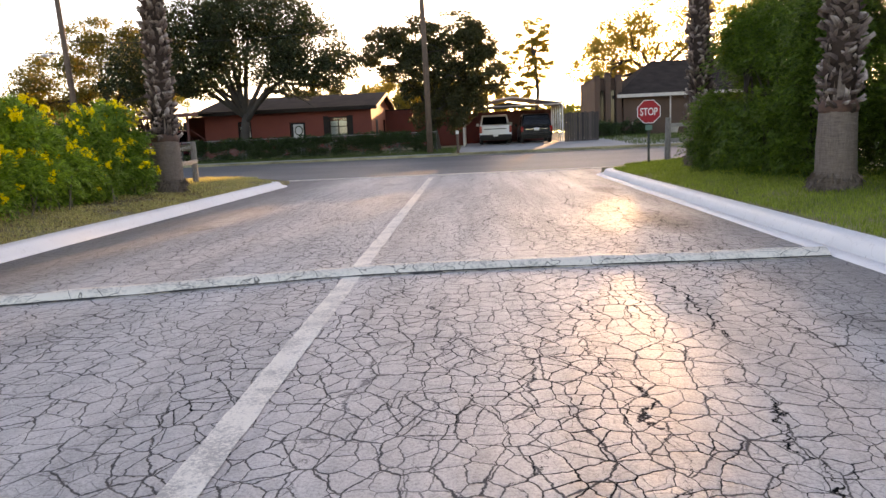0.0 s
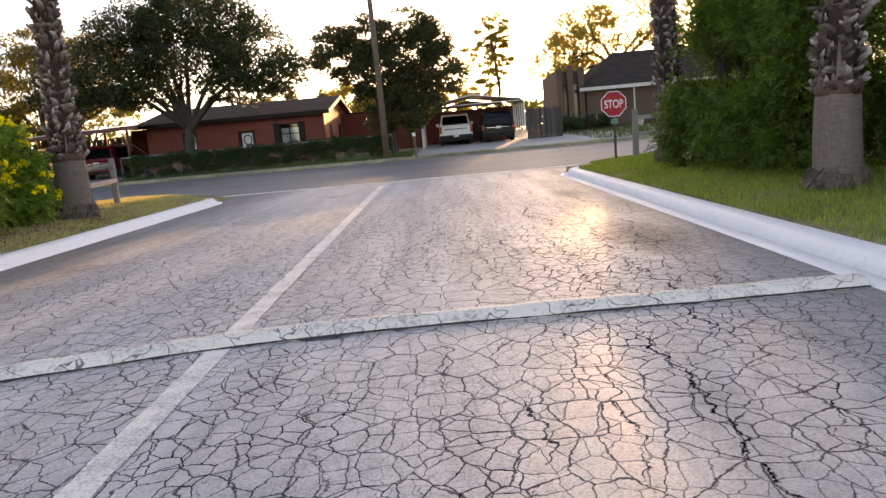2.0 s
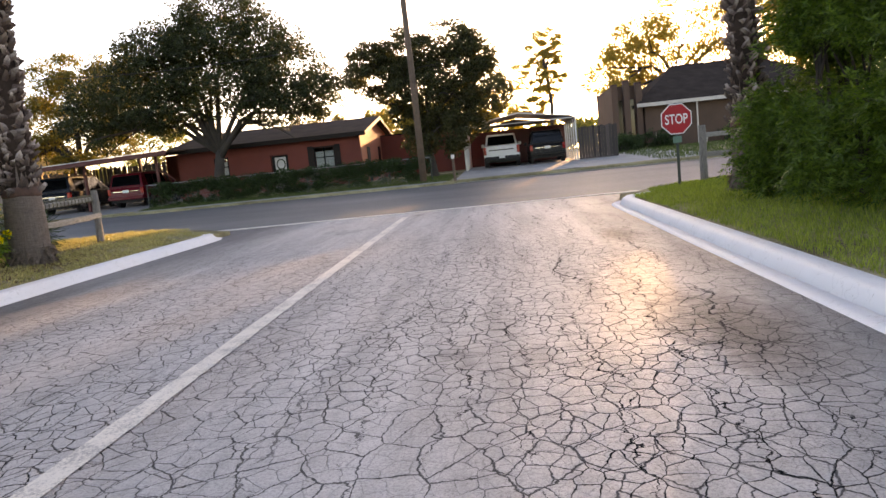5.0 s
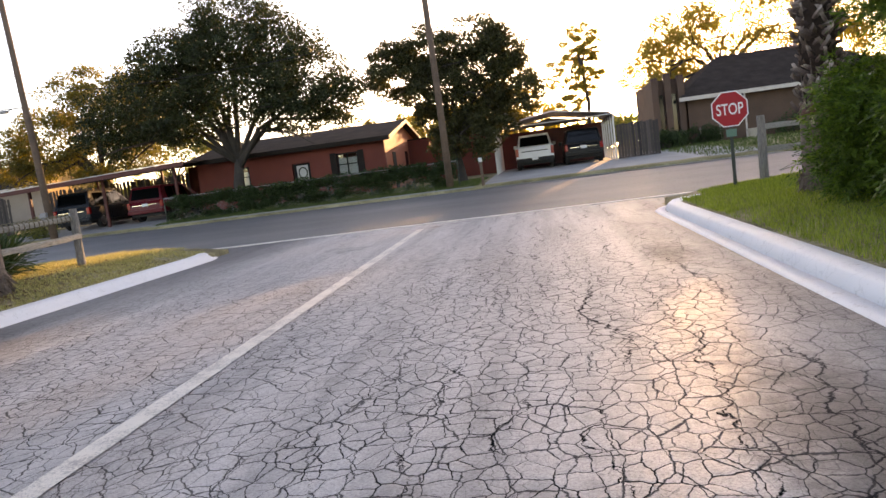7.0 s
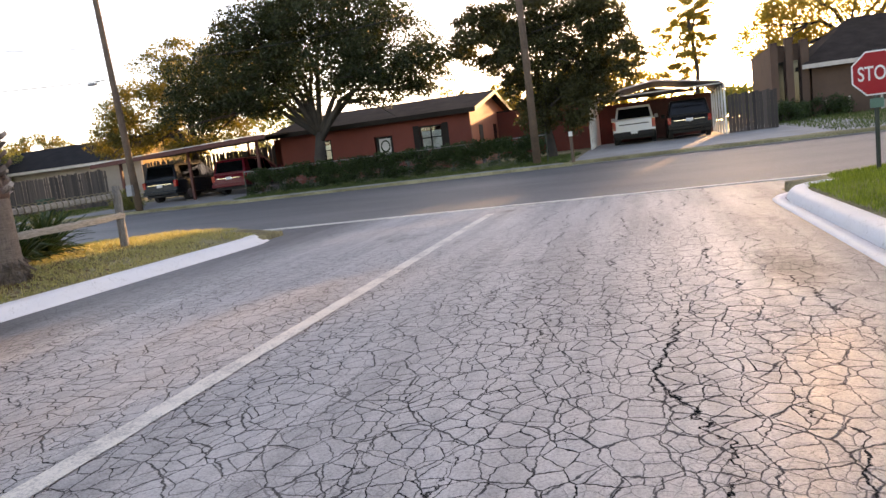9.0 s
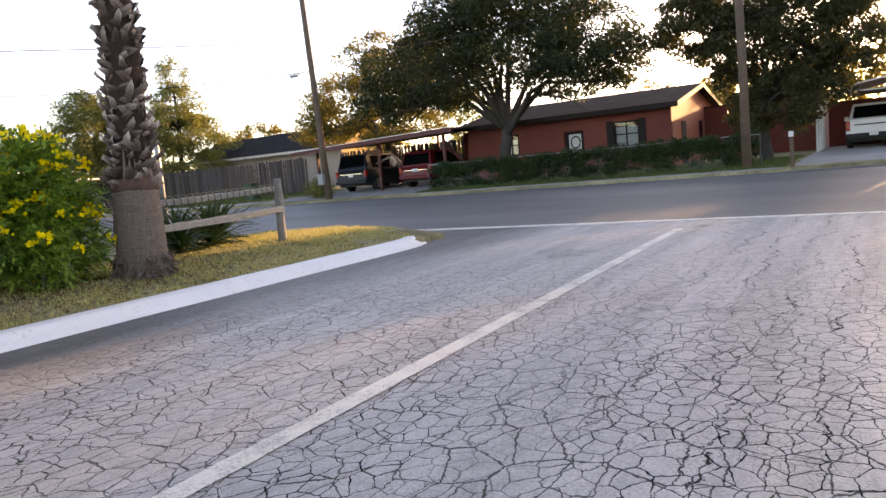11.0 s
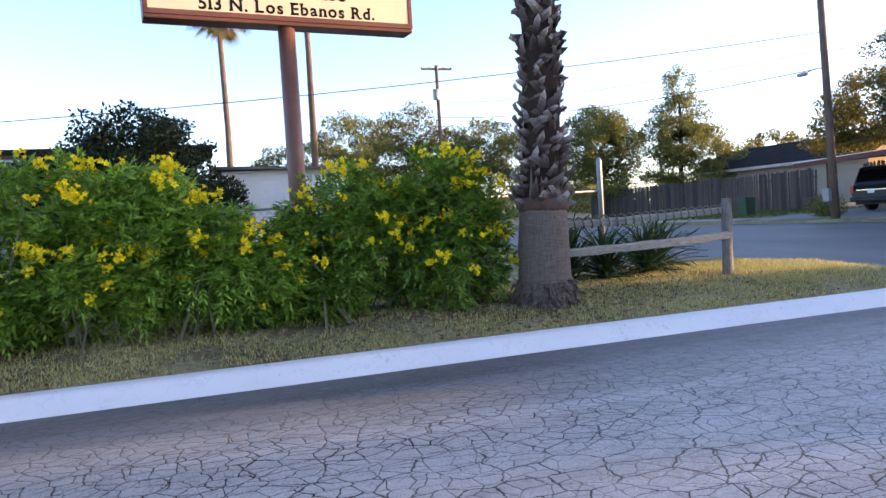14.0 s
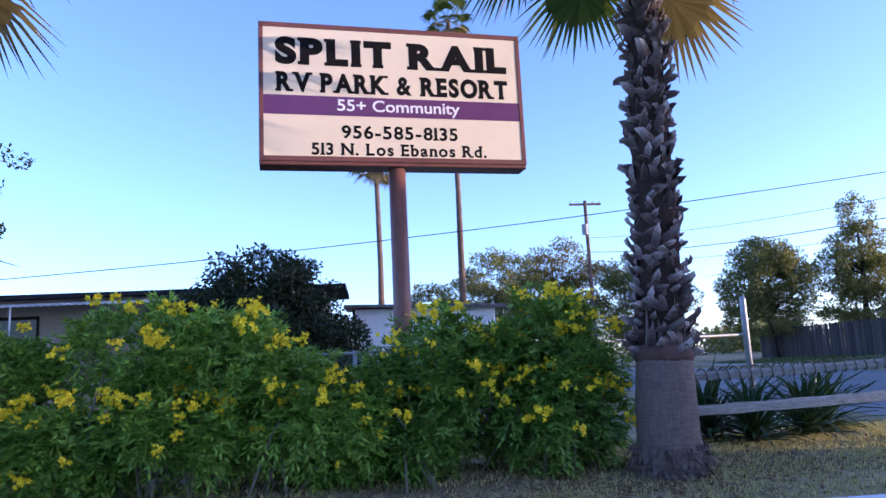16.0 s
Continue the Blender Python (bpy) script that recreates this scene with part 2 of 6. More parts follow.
leafy("leaf_yucca", (0.02, 0.05, 0.02), (0.06, 0.11, 0.04), 0.15, rough=0.4)
leafy("palm_leaf", (0.03, 0.06, 0.015), (0.10, 0.14, 0.035), 0.35)
leafy("palm_dead", (0.14, 0.10, 0.045), (0.28, 0.21, 0.10), 0.3)
plain("bark", (0.045, 0.037, 0.03), 0.9, grain=22, vary=0.5, bump=0.8)
plain("stem", (0.17, 0.15, 0.10), 0.85, grain=40, vary=0.4)
k = Nodes("palm_bark")
co = k.coords((1, 1, 9), False)
f = k.noise(7.0, co, 5.0, 0.7)
f2 = k.noise(45.0, k.coords((1, 1, 0.15), False), 4.0)
k.bump(k.math("ADD", f, f2), 0.7, 0.02)
k.set(k.ramp(k.math("ADD", k.math("MULTIPLY", f, 0.6), k.math("MULTIPLY", f2, 0.4)), (0.32, (0.085, 0.06, 0.048)), (0.68, (0.25, 0.19, 0.155))), 0.9)
k = Nodes("palm_boot")
oi = k.n("ObjectInfo").outputs["Random"]
f = k.noise(34.0, k.coords((3, 3, 0.5), False), 4.0)
sep = k.n("SeparateXYZ")
k.link(k.n("TexCoord").outputs["Object"], sep.inputs[0])
k.bump(f, 0.6, 0.008)
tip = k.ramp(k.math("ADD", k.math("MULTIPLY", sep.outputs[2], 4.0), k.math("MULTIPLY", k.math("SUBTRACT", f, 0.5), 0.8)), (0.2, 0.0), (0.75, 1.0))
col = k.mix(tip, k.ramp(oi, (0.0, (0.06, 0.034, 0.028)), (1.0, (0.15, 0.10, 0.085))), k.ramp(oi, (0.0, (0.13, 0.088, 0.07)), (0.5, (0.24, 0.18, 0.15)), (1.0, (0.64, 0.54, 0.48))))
k.set(k.mix(0.6, col, k.ramp(f, (0.3, 0.4), (0.7, 1.1)), "MULTIPLY"), 0.85)
plain("palm_fibre", (0.12, 0.062, 0.045), 0.95, grain=40, vary=0.5, bump=0.9)
# near-black brown that paints the shade between the leaf bases
plain("boot_gap_shade", (0.045, 0.03, 0.024), 0.95, grain=20, vary=0.5, bump=0.6, spec=0.1)
k = Nodes("wood_grey")
f = k.noise(16.0, k.coords((4, 4, 0.5), False), 5.0, 0.7)
k.bump(f, 0.7, 0.01)
k.set(k.ramp(f, (0.3, (0.10, 0.09, 0.08)), (0.7, (0.34, 0.31, 0.28))), 0.9)
k = Nodes("rail_grey")
f = k.noise(16.0, k.coords((4, 0.5, 4), False), 5.0, 0.7)
k.bump(f, 0.7, 0.01)
k.set(k.ramp(f, (0.3, (0.16, 0.15, 0.13)), (0.7, (0.42, 0.40, 0.36))), 0.9)
k = Nodes("fence_board")
f = k.noise(9.0, k.coords((4, 4, 0.4), False), 5.0, 0.7)
oi = k.n("ObjectInfo").outputs["Random"]
k.bump(f, 0.6, 0.01)
k.set(k.mix(0.5, k.ramp(oi, (0.0, (0.04, 0.032, 0.03)), (1.0, (0.10, 0.082, 0.074))), k.ramp(f, (0.3, 0.5), (0.7, 1.0)), "MULTIPLY"), 0.9)
plain("pole_wood", (0.13, 0.085, 0.06), 0.9, grain=18, vary=0.45, bump=0.6)
plain("brown_steel", (0.20, 0.085, 0.06), 0.45, grain=14, vary=0.3)
plain("frame_brown", (0.16, 0.055, 0.035), 0.5, grain=14, vary=0.25)
plain("sign_cream", (0.82, 0.68, 0.47), 0.6, grain=4, vary=0.06, bump=0.03)
plain("sign_purple", (0.13, 0.035, 0.12), 0.4, grain=4, vary=0.1, bump=0.03)
plain("letter_black", (0.010, 0.009, 0.009), 0.9, spec=0.1, vary=0.1, bump=0.02)
plain("letter_white", (0.85, 0.84, 0.82), 0.5, vary=0.05, bump=0.02)
plain("stop_red", (0.50, 0.022, 0.03), 0.4, grain=10, vary=0.12, bump=0.03)
plain("galvanised", (0.30, 0.31, 0.32), 0.5, 0.6, grain=40, vary=0.2)
plain("green_post", (0.07, 0.085, 0.07), 0.6, 0.3, grain=30, vary=0.3)
plain("plate_green", (0.10, 0.22, 0.17), 0.5)
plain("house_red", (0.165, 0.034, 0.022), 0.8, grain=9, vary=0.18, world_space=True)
# the house red again, brightened towards orange to stand for low sun
plain("house_red_sunlit", (0.32, 0.085, 0.04), 0.8, grain=9, vary=0.18, world_space=True)
leafy("grass_far", (0.04, 0.075, 0.02), (0.12, 0.16, 0.05), 0.3)
plain("house_brown", (0.11, 0.066, 0.047), 0.9, grain=9, vary=0.25, world_space=True)
plain("house_tan", (0.36, 0.30, 0.25), 0.85, grain=9, vary=0.12)
# ochre holds the low sun's warmth for gable ends
plain("house_ochre_sunlit", (0.50, 0.30, 0.10), 0.8, grain=9, vary=0.15)
plain("siding_white", (0.80, 0.79, 0.76), 0.6, grain=9, vary=0.1)
plain("shingle", (0.022, 0.021, 0.022), 0.95, spec=0.1, grain=18, vary=0.4, bump=0.7, world_space=True)
plain("shingle_brown", (0.042, 0.031, 0.026), 0.95, spec=0.1, grain=18, vary=0.4, bump=0.7, world_space=True)
plain("trim_dark", (0.02, 0.014, 0.012), 0.7, spec=0.2)
plain("trim_red", (0.10, 0.022, 0.017), 0.6)
plain("trim_pale", (0.55, 0.50, 0.44), 0.6)
plain("metal_white", (0.66, 0.66, 0.64), 0.45, 0.0, vary=0.1)
plain("metal_roof", (0.13, 0.115, 0.11), 0.6, 0.2, vary=0.25)
plain("curtain", (0.50, 0.50, 0.48), 0.9, vary=0.1)
plain("car_white", (0.72, 0.73, 0.74), 0.25, vary=0.03, bump=0.0)
plain("car_navy", (0.008, 0.014, 0.022), 0.3, spec=0.2, vary=0.1, bump=0.0)
plain("car_black", (0.006, 0.006, 0.007), 0.3, spec=0.2, vary=0.1, bump=0.0)
plain("car_red", (0.13, 0.006, 0.014), 0.3, spec=0.3, vary=0.05, bump=0.0)
plain("tyre", (0.02, 0.02, 0.02), 0.85)
plain("rim_metal", (0.45, 0.45, 0.46), 0.3, 0.9, vary=0.1)
plain("chrome", (0.7, 0.7, 0.7), 0.15, 1.0, vary=0.05)
plain("tail_red", (0.35, 0.01, 0.01), 0.2, vary=0.1)
plain("number_plate", (0.65, 0.66, 0.68), 0.4)
plain("rubber_black", (0.015, 0.015, 0.015), 0.7)
plain("bin_green", (0.02, 0.06, 0.035), 0.6)
k = Nodes("glass_clear")
k.set((0.75, 0.8, 0.8), 0.02, 0.0, 0.5)
k.p.inputs["Transmission Weight"].default_value = 1.0
k = Nodes("glass_dark")
k.set((0.008, 0.010, 0.012), 0.08, 0.0, 0.5)
plain("insulator", (0.25, 0.25, 0.26), 0.4)
plain("wire", (0.02, 0.02, 0.022), 0.6)
plain("pot_pale", (0.45, 0.40, 0.34), 0.8)

# ---- building helpers ----


def rise(y):
    """The height of the roadway: level drive, then a gentle climb past the street."""
    return float(np.interp(y, (24, 29, 35.5, 44, 60, 90), (0, 0.13, 0.36, 0.56, 0.78, 0.95)))


def verge(x, y):
    """The height of the lawns and yards."""
    if y > 35.4:
        return rise(y) + 0.1
    if x < 0:
        return float(np.interp(-x, (4.5, 4.9, 5.4, 6.2, 7.2, 9, 12), (0.11, 0.14, 0.21, 0.29, 0.31, 0.28, 0.22))) + rise(y)
    return float(np.interp(x, (5.6, 6.0, 6.4, 8, 12), (0.11, 0.13, 0.18, 0.28, 0.3))) + rise(y)


def part(name, bm, material, parent=None, label="", smooth=False):
    """Link a bmesh as one mesh object under a thing or a part."""
    me = bpy.data.meshes.new(name)
    bm.to_mesh(me)
    bm.free()
    me.materials.append(MATS[material])
    if smooth:
        me.shade_smooth()
    ob = new(name, me)
    ob.parent = parent
    if label:
        tagged(ob, label)
    return ob


def quick(name, verts, faces, material, parent=None, label="", kind=""):
    """The same from arrays of vertices and faces, for foliage and other masses."""
    me = bpy.data.meshes.new(name)
    v = np.asarray(verts, dtype=np.float32).reshape(-1, 3)
    f = np.asarray(faces, dtype=np.int32)
    me.vertices.add(len(v))
    me.vertices.foreach_set("co", v.ravel())
    me.loops.add(f.size)
    me.loops.foreach_set("vertex_index", f.ravel())
    me.polygons.add(len(f))
    me.polygons.foreach_set("loop_start", np.arange(0, f.size, f.shape[1], dtype=np.int32))
    me.update(calc_edges=True)
    me.materials.append(MATS[material])
    ob = new(name, me)
    ob.parent = parent
    return tagged(ob, label, kind=kind)


def thing(name, at, label, category, group="", turn=0.0, kind=""):
    ob = new(name)
    ob.matrix_basis = pose(*at, 0, 0, turn)
    ob.empty_display_size = 0.2
    return tagged(ob, label, category, group, kind)


def box(bm, x0, x1, y0, y1, z0, z1, bevel=0.0):
    r = bmesh.ops.create_cube(bm, size=1, matrix=Matrix.LocRotScale(((x0 + x1) / 2, (y0 + y1) / 2, (z0 + z1) / 2), None, (x1 - x0, y1 - y0, z1 - z0)))
    if bevel:
        edges = list({e for v in r["verts"] for e in v.link_edges})
        bmesh.ops.bevel(bm, geom=edges, offset=bevel, segments=2, affect="EDGES", profile=0.6)
    return bm


def boxed(x0, x1, y0, y1, z0, z1, bevel=0.0):
    return box(bmesh.new(), x0, x1, y0, y1, z0, z1, bevel)


def tube(bm, pts, radii, n=8, cap=True):
    """A round bar through points."""
    pts = [Vector(p) for p in pts]
    rings = []
    for i, p in enumerate(pts):
        d = (pts[min(i + 1, len(pts) - 1)] - pts[max(i - 1, 0)]).normalized()
        side = d.cross(Vector((0, 0, 1)) if abs(d.z) < 0.95 else Vector((1, 0, 0))).normalized()
        up = side.cross(d)
        r = radii[i] if isinstance(radii, (list, tuple)) else radii
        rings.append([bm.verts.new(p + (side * math.cos(a) + up * math.sin(a)) * r) for a in (2 * math.pi * j / n for j in range(n))])
    for a, b in zip(rings, rings[1:]):
        for j in range(n):
            bm.faces.new((a[j], a[(j + 1) % n], b[(j + 1) % n], b[j]))
    if cap:
        bm.faces.new(rings[0][::-1])
        bm.faces.new(rings[-1])
    return bm


def extruded(outline, a, b, axis="x"):
    """A prism from an outline; axis x: outline in (y, z); y: in (x, z); z: in (x, y)."""
    bm = bmesh.new()
    put = {"x": lambda p, q, c: (c, p, q), "y": lambda p, q, c: (p, c, q), "z": lambda p, q, c: (p, q, c)}[axis]
    r0, r1 = ([bm.verts.new(put(p, q, c)) for p, q in outline] for c in (a, b))
    n = len(outline)
    for j in range(n):
        bm.faces.new((r0[j], r0[(j + 1) % n], r1[(j + 1) % n], r1[j]))
    bm.faces.new(r0[::-1])
    bm.faces.new(r1)
    bmesh.ops.recalc_face_normals(bm, faces=bm.faces)
    return bm


def swept(line, section):
    """A strip that follows a line in the plan; section: (sideways to its right, height above the roadway)."""
    bm = bmesh.new()
    pts = [Vector((x, y, 0)) for x, y in line]
    rows = []
    for i, p in enumerate(pts):
        d = (pts[min(i + 1, len(pts) - 1)] - pts[max(i - 1, 0)]).normalized()
        right = Vector((d.y, -d.x, 0))
        rows.append([bm.verts.new(p + right * s + Vector((0, 0, rise(p.y) + h))) for s, h in section])
    n = len(section)
    for a, b in zip(rows, rows[1:]):
        for j in range(n):
            bm.faces.new((a[j], a[(j + 1) % n], b[(j + 1) % n], b[j]))
    bm.faces.new(rows[0][::-1])
    bm.faces.new(rows[-1])
    bmesh.ops.recalc_face_normals(bm, faces=bm.faces)
    return bm


def sheet(xs, ys, height, skirt=0.0):
    verts = [(x, y, height(x, y)) for y in ys for x in xs]
    w = len(xs)
    faces = [(j * w + i, j * w + i + 1, (j + 1) * w + i + 1, (j + 1) * w + i) for j in range(len(ys) - 1) for i in range(w - 1)]
    return verts, faces


def leaves(rng, centres, length, width, droop=0.0, flat=0.0, up=None):
    """Pointed leaves, a folded lozenge each: verts and faces."""
    c = np.asarray(centres, float)
    n = len(c)
    d = rng.normal(size=(n, 3))
    d[:, 2] = d[:, 2] * (1 - flat) - droop
    if up is not None:
        d = d * 0.5 + up
    d /= np.linalg.norm(d, axis=1, keepdims=True) + 1e-9
    s = np.cross(d, rng.normal(size=(n, 3)))
    s /= np.linalg.norm(s, axis=1, keepdims=True) + 1e-9
    nrm = np.cross(d, s)
    L = (length * rng.uniform(0.65, 1.3, n))[:, None]
    W = (width * rng.uniform(0.7, 1.3, n))[:, None]
    v = np.stack([c, c + d * L * 0.45 + s * W * 0.5 + nrm * W * 0.15, c + d * L, c + d * L * 0.45 - s * W * 0.5 + nrm * W * 0.15], 1)
    f = np.arange(n * 4).reshape(-1, 4)
    return v.reshape(-1, 3), f


def clump_points(rng, blobs, count, shell=0.5):
    """Points in a set of ellipsoids, denser towards their skins, lumpy outline."""
    vol = np.array([b[3] * b[4] * b[5] for b in blobs]) ** 0.75
    pick = rng.choice(len(blobs), count, p=vol / vol.sum())
    B = np.array(blobs)[pick]
    d = rng.normal(size=(count, 3))
    d /= np.linalg.norm(d, axis=1, keepdims=True)
    r = rng.uniform(0, 1, count) ** (1 / 3)
    r = r * (1 - shell) + shell * rng.uniform(0.7, 1.12, count)
    return B[:, :3] + d * r[:, None] * B[:, 3:]

# ---- ground, drive and street ----


def spread(*stops):
    """Grid lines: (from, to, step) stretches joined."""
    out = []
    for a, b, st in stops:
        n = max(1, round((b - a) / st))
        out += [a + (b - a) * i / n for i in range(n)]
    return out + [stops[-1][1]]


def ground_height(x, y):
    if (y < 23.0 and -4.6 < x < 5.6) or 23.0 <= y <= 35.45:
        return rise(y) - 0.05
    wob = 0.02 * noise.noise((x * 0.8, y * 0.8, 0)) + 0.008 * noise.noise((x * 4, y * 4, 3))
    return verge(x, y) + wob


gx = spread((-1800, -300, 500), (-300, -60, 60), (-60, -12, 4), (-12, -4.61, 0.3), (-4.61, -4.59, 0.02), (-4.59, 5.59, 2), (5.59, 5.61, 0.02), (5.61, 12, 0.3), (12, 60, 4), (60, 300, 60), (300, 1800, 500))
gy = spread((-1500, -300, 400), (-300, -30, 45), (-30, 6, 3), (6, 22.99, 0.3), (22.99, 23.01, 0.02), (23.01, 35.44, 1.1), (35.44, 35.46, 0.02), (35.46, 44, 0.8), (44, 100, 8), (100, 400, 60), (400, 2200, 600))
quick("ground", *sheet(gx, gy, ground_height), "ground", None, "dry grass and bare earth yards around a drive", kind="structure")
quick("driveway", *sheet(spread((-4.6, 5.5, 0.5)), spread((-25, 24.72, 0.8)), lambda x, y: rise(y) + 0.004 * noise.noise((x * 0.7, y * 0.4, 1))), "drive_asphalt", None,
      "weathered grey asphalt drive full of alligator cracks", kind="structure")
quick("drive_mouth_left", *sheet(spread((-9.5, -4.6, 0.6)), spread((22.9, 24.72, 0.4)), lambda x, y: rise(y) - 0.004), "drive_asphalt", None, "cracked asphalt flare beside the drive mouth", kind="structure")
quick("drive_mouth_right", *sheet(spread((5.5, 10.5, 0.6)), spread((22.9, 24.72, 0.4)), lambda x, y: rise(y) - 0.004), "drive_asphalt", None, "cracked asphalt flare beside the drive mouth", kind="structure")
quick("road", *sheet(spread((-400, -60, 40), (-60, 60, 4), (60, 400, 40)), spread((22.9, 35.5, 1.05)), lambda x, y: rise(y) - 0.014), "road_asphalt", None, "dark grey asphalt street across the drive mouth", kind="structure")
part("gutter_strip", swept([(-9.5, 24.55), (0, 24.62), (10.5, 24.7)], [(-0.14, -0.03), (-0.14, 0.012), (0.14, 0.012), (0.14, -0.03)]), "line_paint", None, "worn pale strip where drive meets street")
tagged(bpy.data.objects["gutter_strip"], kind="structure")
seam = part("tar_seam", swept([(-9.5 + 20 * i / 40, 24.72 + 0.15 * i / 40 + 0.012 * math.sin(i * 1.9)) for i in range(41)], [(-0.035, -0.03), (-0.035, 0.006), (0.035, 0.006), (0.035, -0.03)]), "rubber_black", None, "black tar seam along the edge of the street")
tagged(seam, kind="structure")
rng = np.random.default_rng(3)
edge = [0.085 + 0.003 * rng.normal() for _ in range(220)]
lv, lf = [], []
for i, w in enumerate(edge):
    y = -6 + 29.3 * i / 219
    mid = 0.56 - 0.0212 * y
    lv += [(mid - w, y, rise(y) + 0.007), (mid + w, y, rise(y) + 0.007)]
lf = [(2 * i, 2 * i + 1, 2 * i + 3, 2 * i + 2) for i in range(219)]
quick("lane_line", lv, lf, "line_paint", None, "worn white centre line painted on the drive", kind="structure")

left_line = [(-4.3, -25 + i * 1.5) for i in range(31)] + [(-4.3, 21.2), (-4.34, 21.7), (-4.48, 22.15), (-4.75, 22.5), (-5.15, 22.72), (-5.7, 22.82), (-6.4, 22.86), (-9.5, 22.9)]
kerb = part("kerb_left", swept(left_line, [(0.02, -0.06), (0.0, 0.012), (-0.13, 0.035), (-0.2, 0.115), (-0.24, 0.142), (-0.44, 0.15), (-0.47, 0.13), (-0.48, -0.06)]), "kerb_paint", None, "white-painted rolled concrete kerb beside the lawn", True)
tagged(kerb, kind="structure")
right_line = [(5.08, -25 + i * 1.5) for i in range(30)] + [(5.08, 19.5), (5.08, 20.6), (5.12, 21.2), (5.28, 21.75), (5.6, 22.2), (6.1, 22.5), (6.8, 22.62), (10.5, 22.7)]
kerb = part("kerb_right", swept(right_line, [(-0.02, -0.06), (0.0, 0.008), (0.17, 0.022), (0.176, -0.02), (0.2, -0.02), (0.206, 0.03), (0.25, 0.125), (0.29, 0.15), (0.47, 0.158), (0.5, 0.14), (0.51, -0.06)]), "kerb_paint", None, "white-painted concrete kerb and gutter beside the lawn", True)
tagged(kerb, kind="structure")
kerb = part("kerb_far", swept([(-14.0 + i * 0.95, 35.5) for i in range(16)], [(0.0, -0.06), (0.0, 0.1), (-0.03, 0.125), (-0.2, 0.13), (-0.22, -0.06)]), "concrete", None, "grey concrete kerb along the far side of the street")
tagged(kerb, kind="structure")
quick("carport_drive", *sheet(spread((0.6, 12.0, 1)), spread((35.3, 52, 0.9)), lambda x, y: rise(y) + min(0.115, max(-0.006, (y - 35.4) * 0.08)) + 0.012), "pale_concrete", None, "pale concrete drive running up to a metal carport", kind="structure")
quick("side_drive", *sheet(spread((-24, -14.2, 1)), spread((35.3, 48, 0.9)), lambda x, y: rise(y) + min(0.115, max(-0.006, (y - 35.4) * 0.08)) + 0.012), "concrete", None, "grey concrete drive under a lean-to carport", kind="structure")
quick("pavement", *sheet(spread((-45, -24.2, 2)), [35.9, 36.6, 37.3], lambda x, y: rise(y) + 0.125), "pale_concrete", None, "pale concrete pavement beside the street", kind="structure")

# speed bump
bump_line = [(-4.25, 5.45), (-3.3, 5.6), (-2.4, 5.8), (-1.5, 6.05), (-0.6, 6.32), (0.2, 6.55), (0.9, 6.66), (1.6, 6.71), (2.4, 6.74), (3.2, 6.75), (4.0, 6.76), (4.6, 6.78), (5.06, 6.8)]
bump = thing("speed_bump", (0, 6.6, 0.0), "cracked pale-painted concrete speed bump across the drive", "speed bump")
bm = bmesh.new()
rows = []
for i in range(len(bump_line) * 6 - 5):
    t = i / 6
    a, b = bump_line[int(t)], bump_line[min(int(t) + 1, len(bump_line) - 1)]
    u = t - int(t)
    x, y = a[0] + (b[0] - a[0]) * u, a[1] + (b[1] - a[1]) * u - 6.6
    fat = 0.145 + 0.018 * noise.noise((x * 1.7, 0, 5))
    top = 0.082 + 0.014 * noise.noise((x * 2.3, 7, 5))
    rows.append([bm.verts.new((x, y + s * fat, top * (1 - s * s) ** 0.8 + 0.006 * noise.noise((x * 9, s * 3, 0)) - 0.004)) for s in (-1, -0.85, -0.55, -0.2, 0.2, 0.55, 0.85, 1)])
for a, b in zip(rows, rows[1:]):
    for j in range(7):
        bm.faces.new((a[j], b[j], b[j + 1], a[j + 1]))
bmesh.ops.recalc_face_normals(bm, faces=bm.faces)
part("ridge", bm, "bump_paint", bump, smooth=True)
bm = bmesh.new()
prev = None
for i in range(240):
    t = i / 239 * (len(bump_line) - 1)
    a, b = bump_line[int(t)], bump_line[min(int(t) + 1, len(bump_line) - 1)]
    u = t - int(t)
    x, y = a[0] + (b[0] - a[0]) * u, a[1] + (b[1] - a[1]) * u - 6.6
    w = 0.014 + 0.07 * max(0.0, noise.noise((x * 2.2, 1, 8)) + 0.5 * noise.noise((x * 11, 4, 8)) + 0.3 * noise.noise((x * 29, 4, 8)))
    row = [bm.verts.new((x, y - 0.128, 0.016)), bm.verts.new((x, y - 0.138 - w, 0.007))]
    if prev:
        bm.faces.new((prev[0], row[0], row[1], prev[1]))
    prev = row
part("tar_joint", bm, "rubber_black", bump, "black open joint along the foot of the bump")


# ---- plants ----


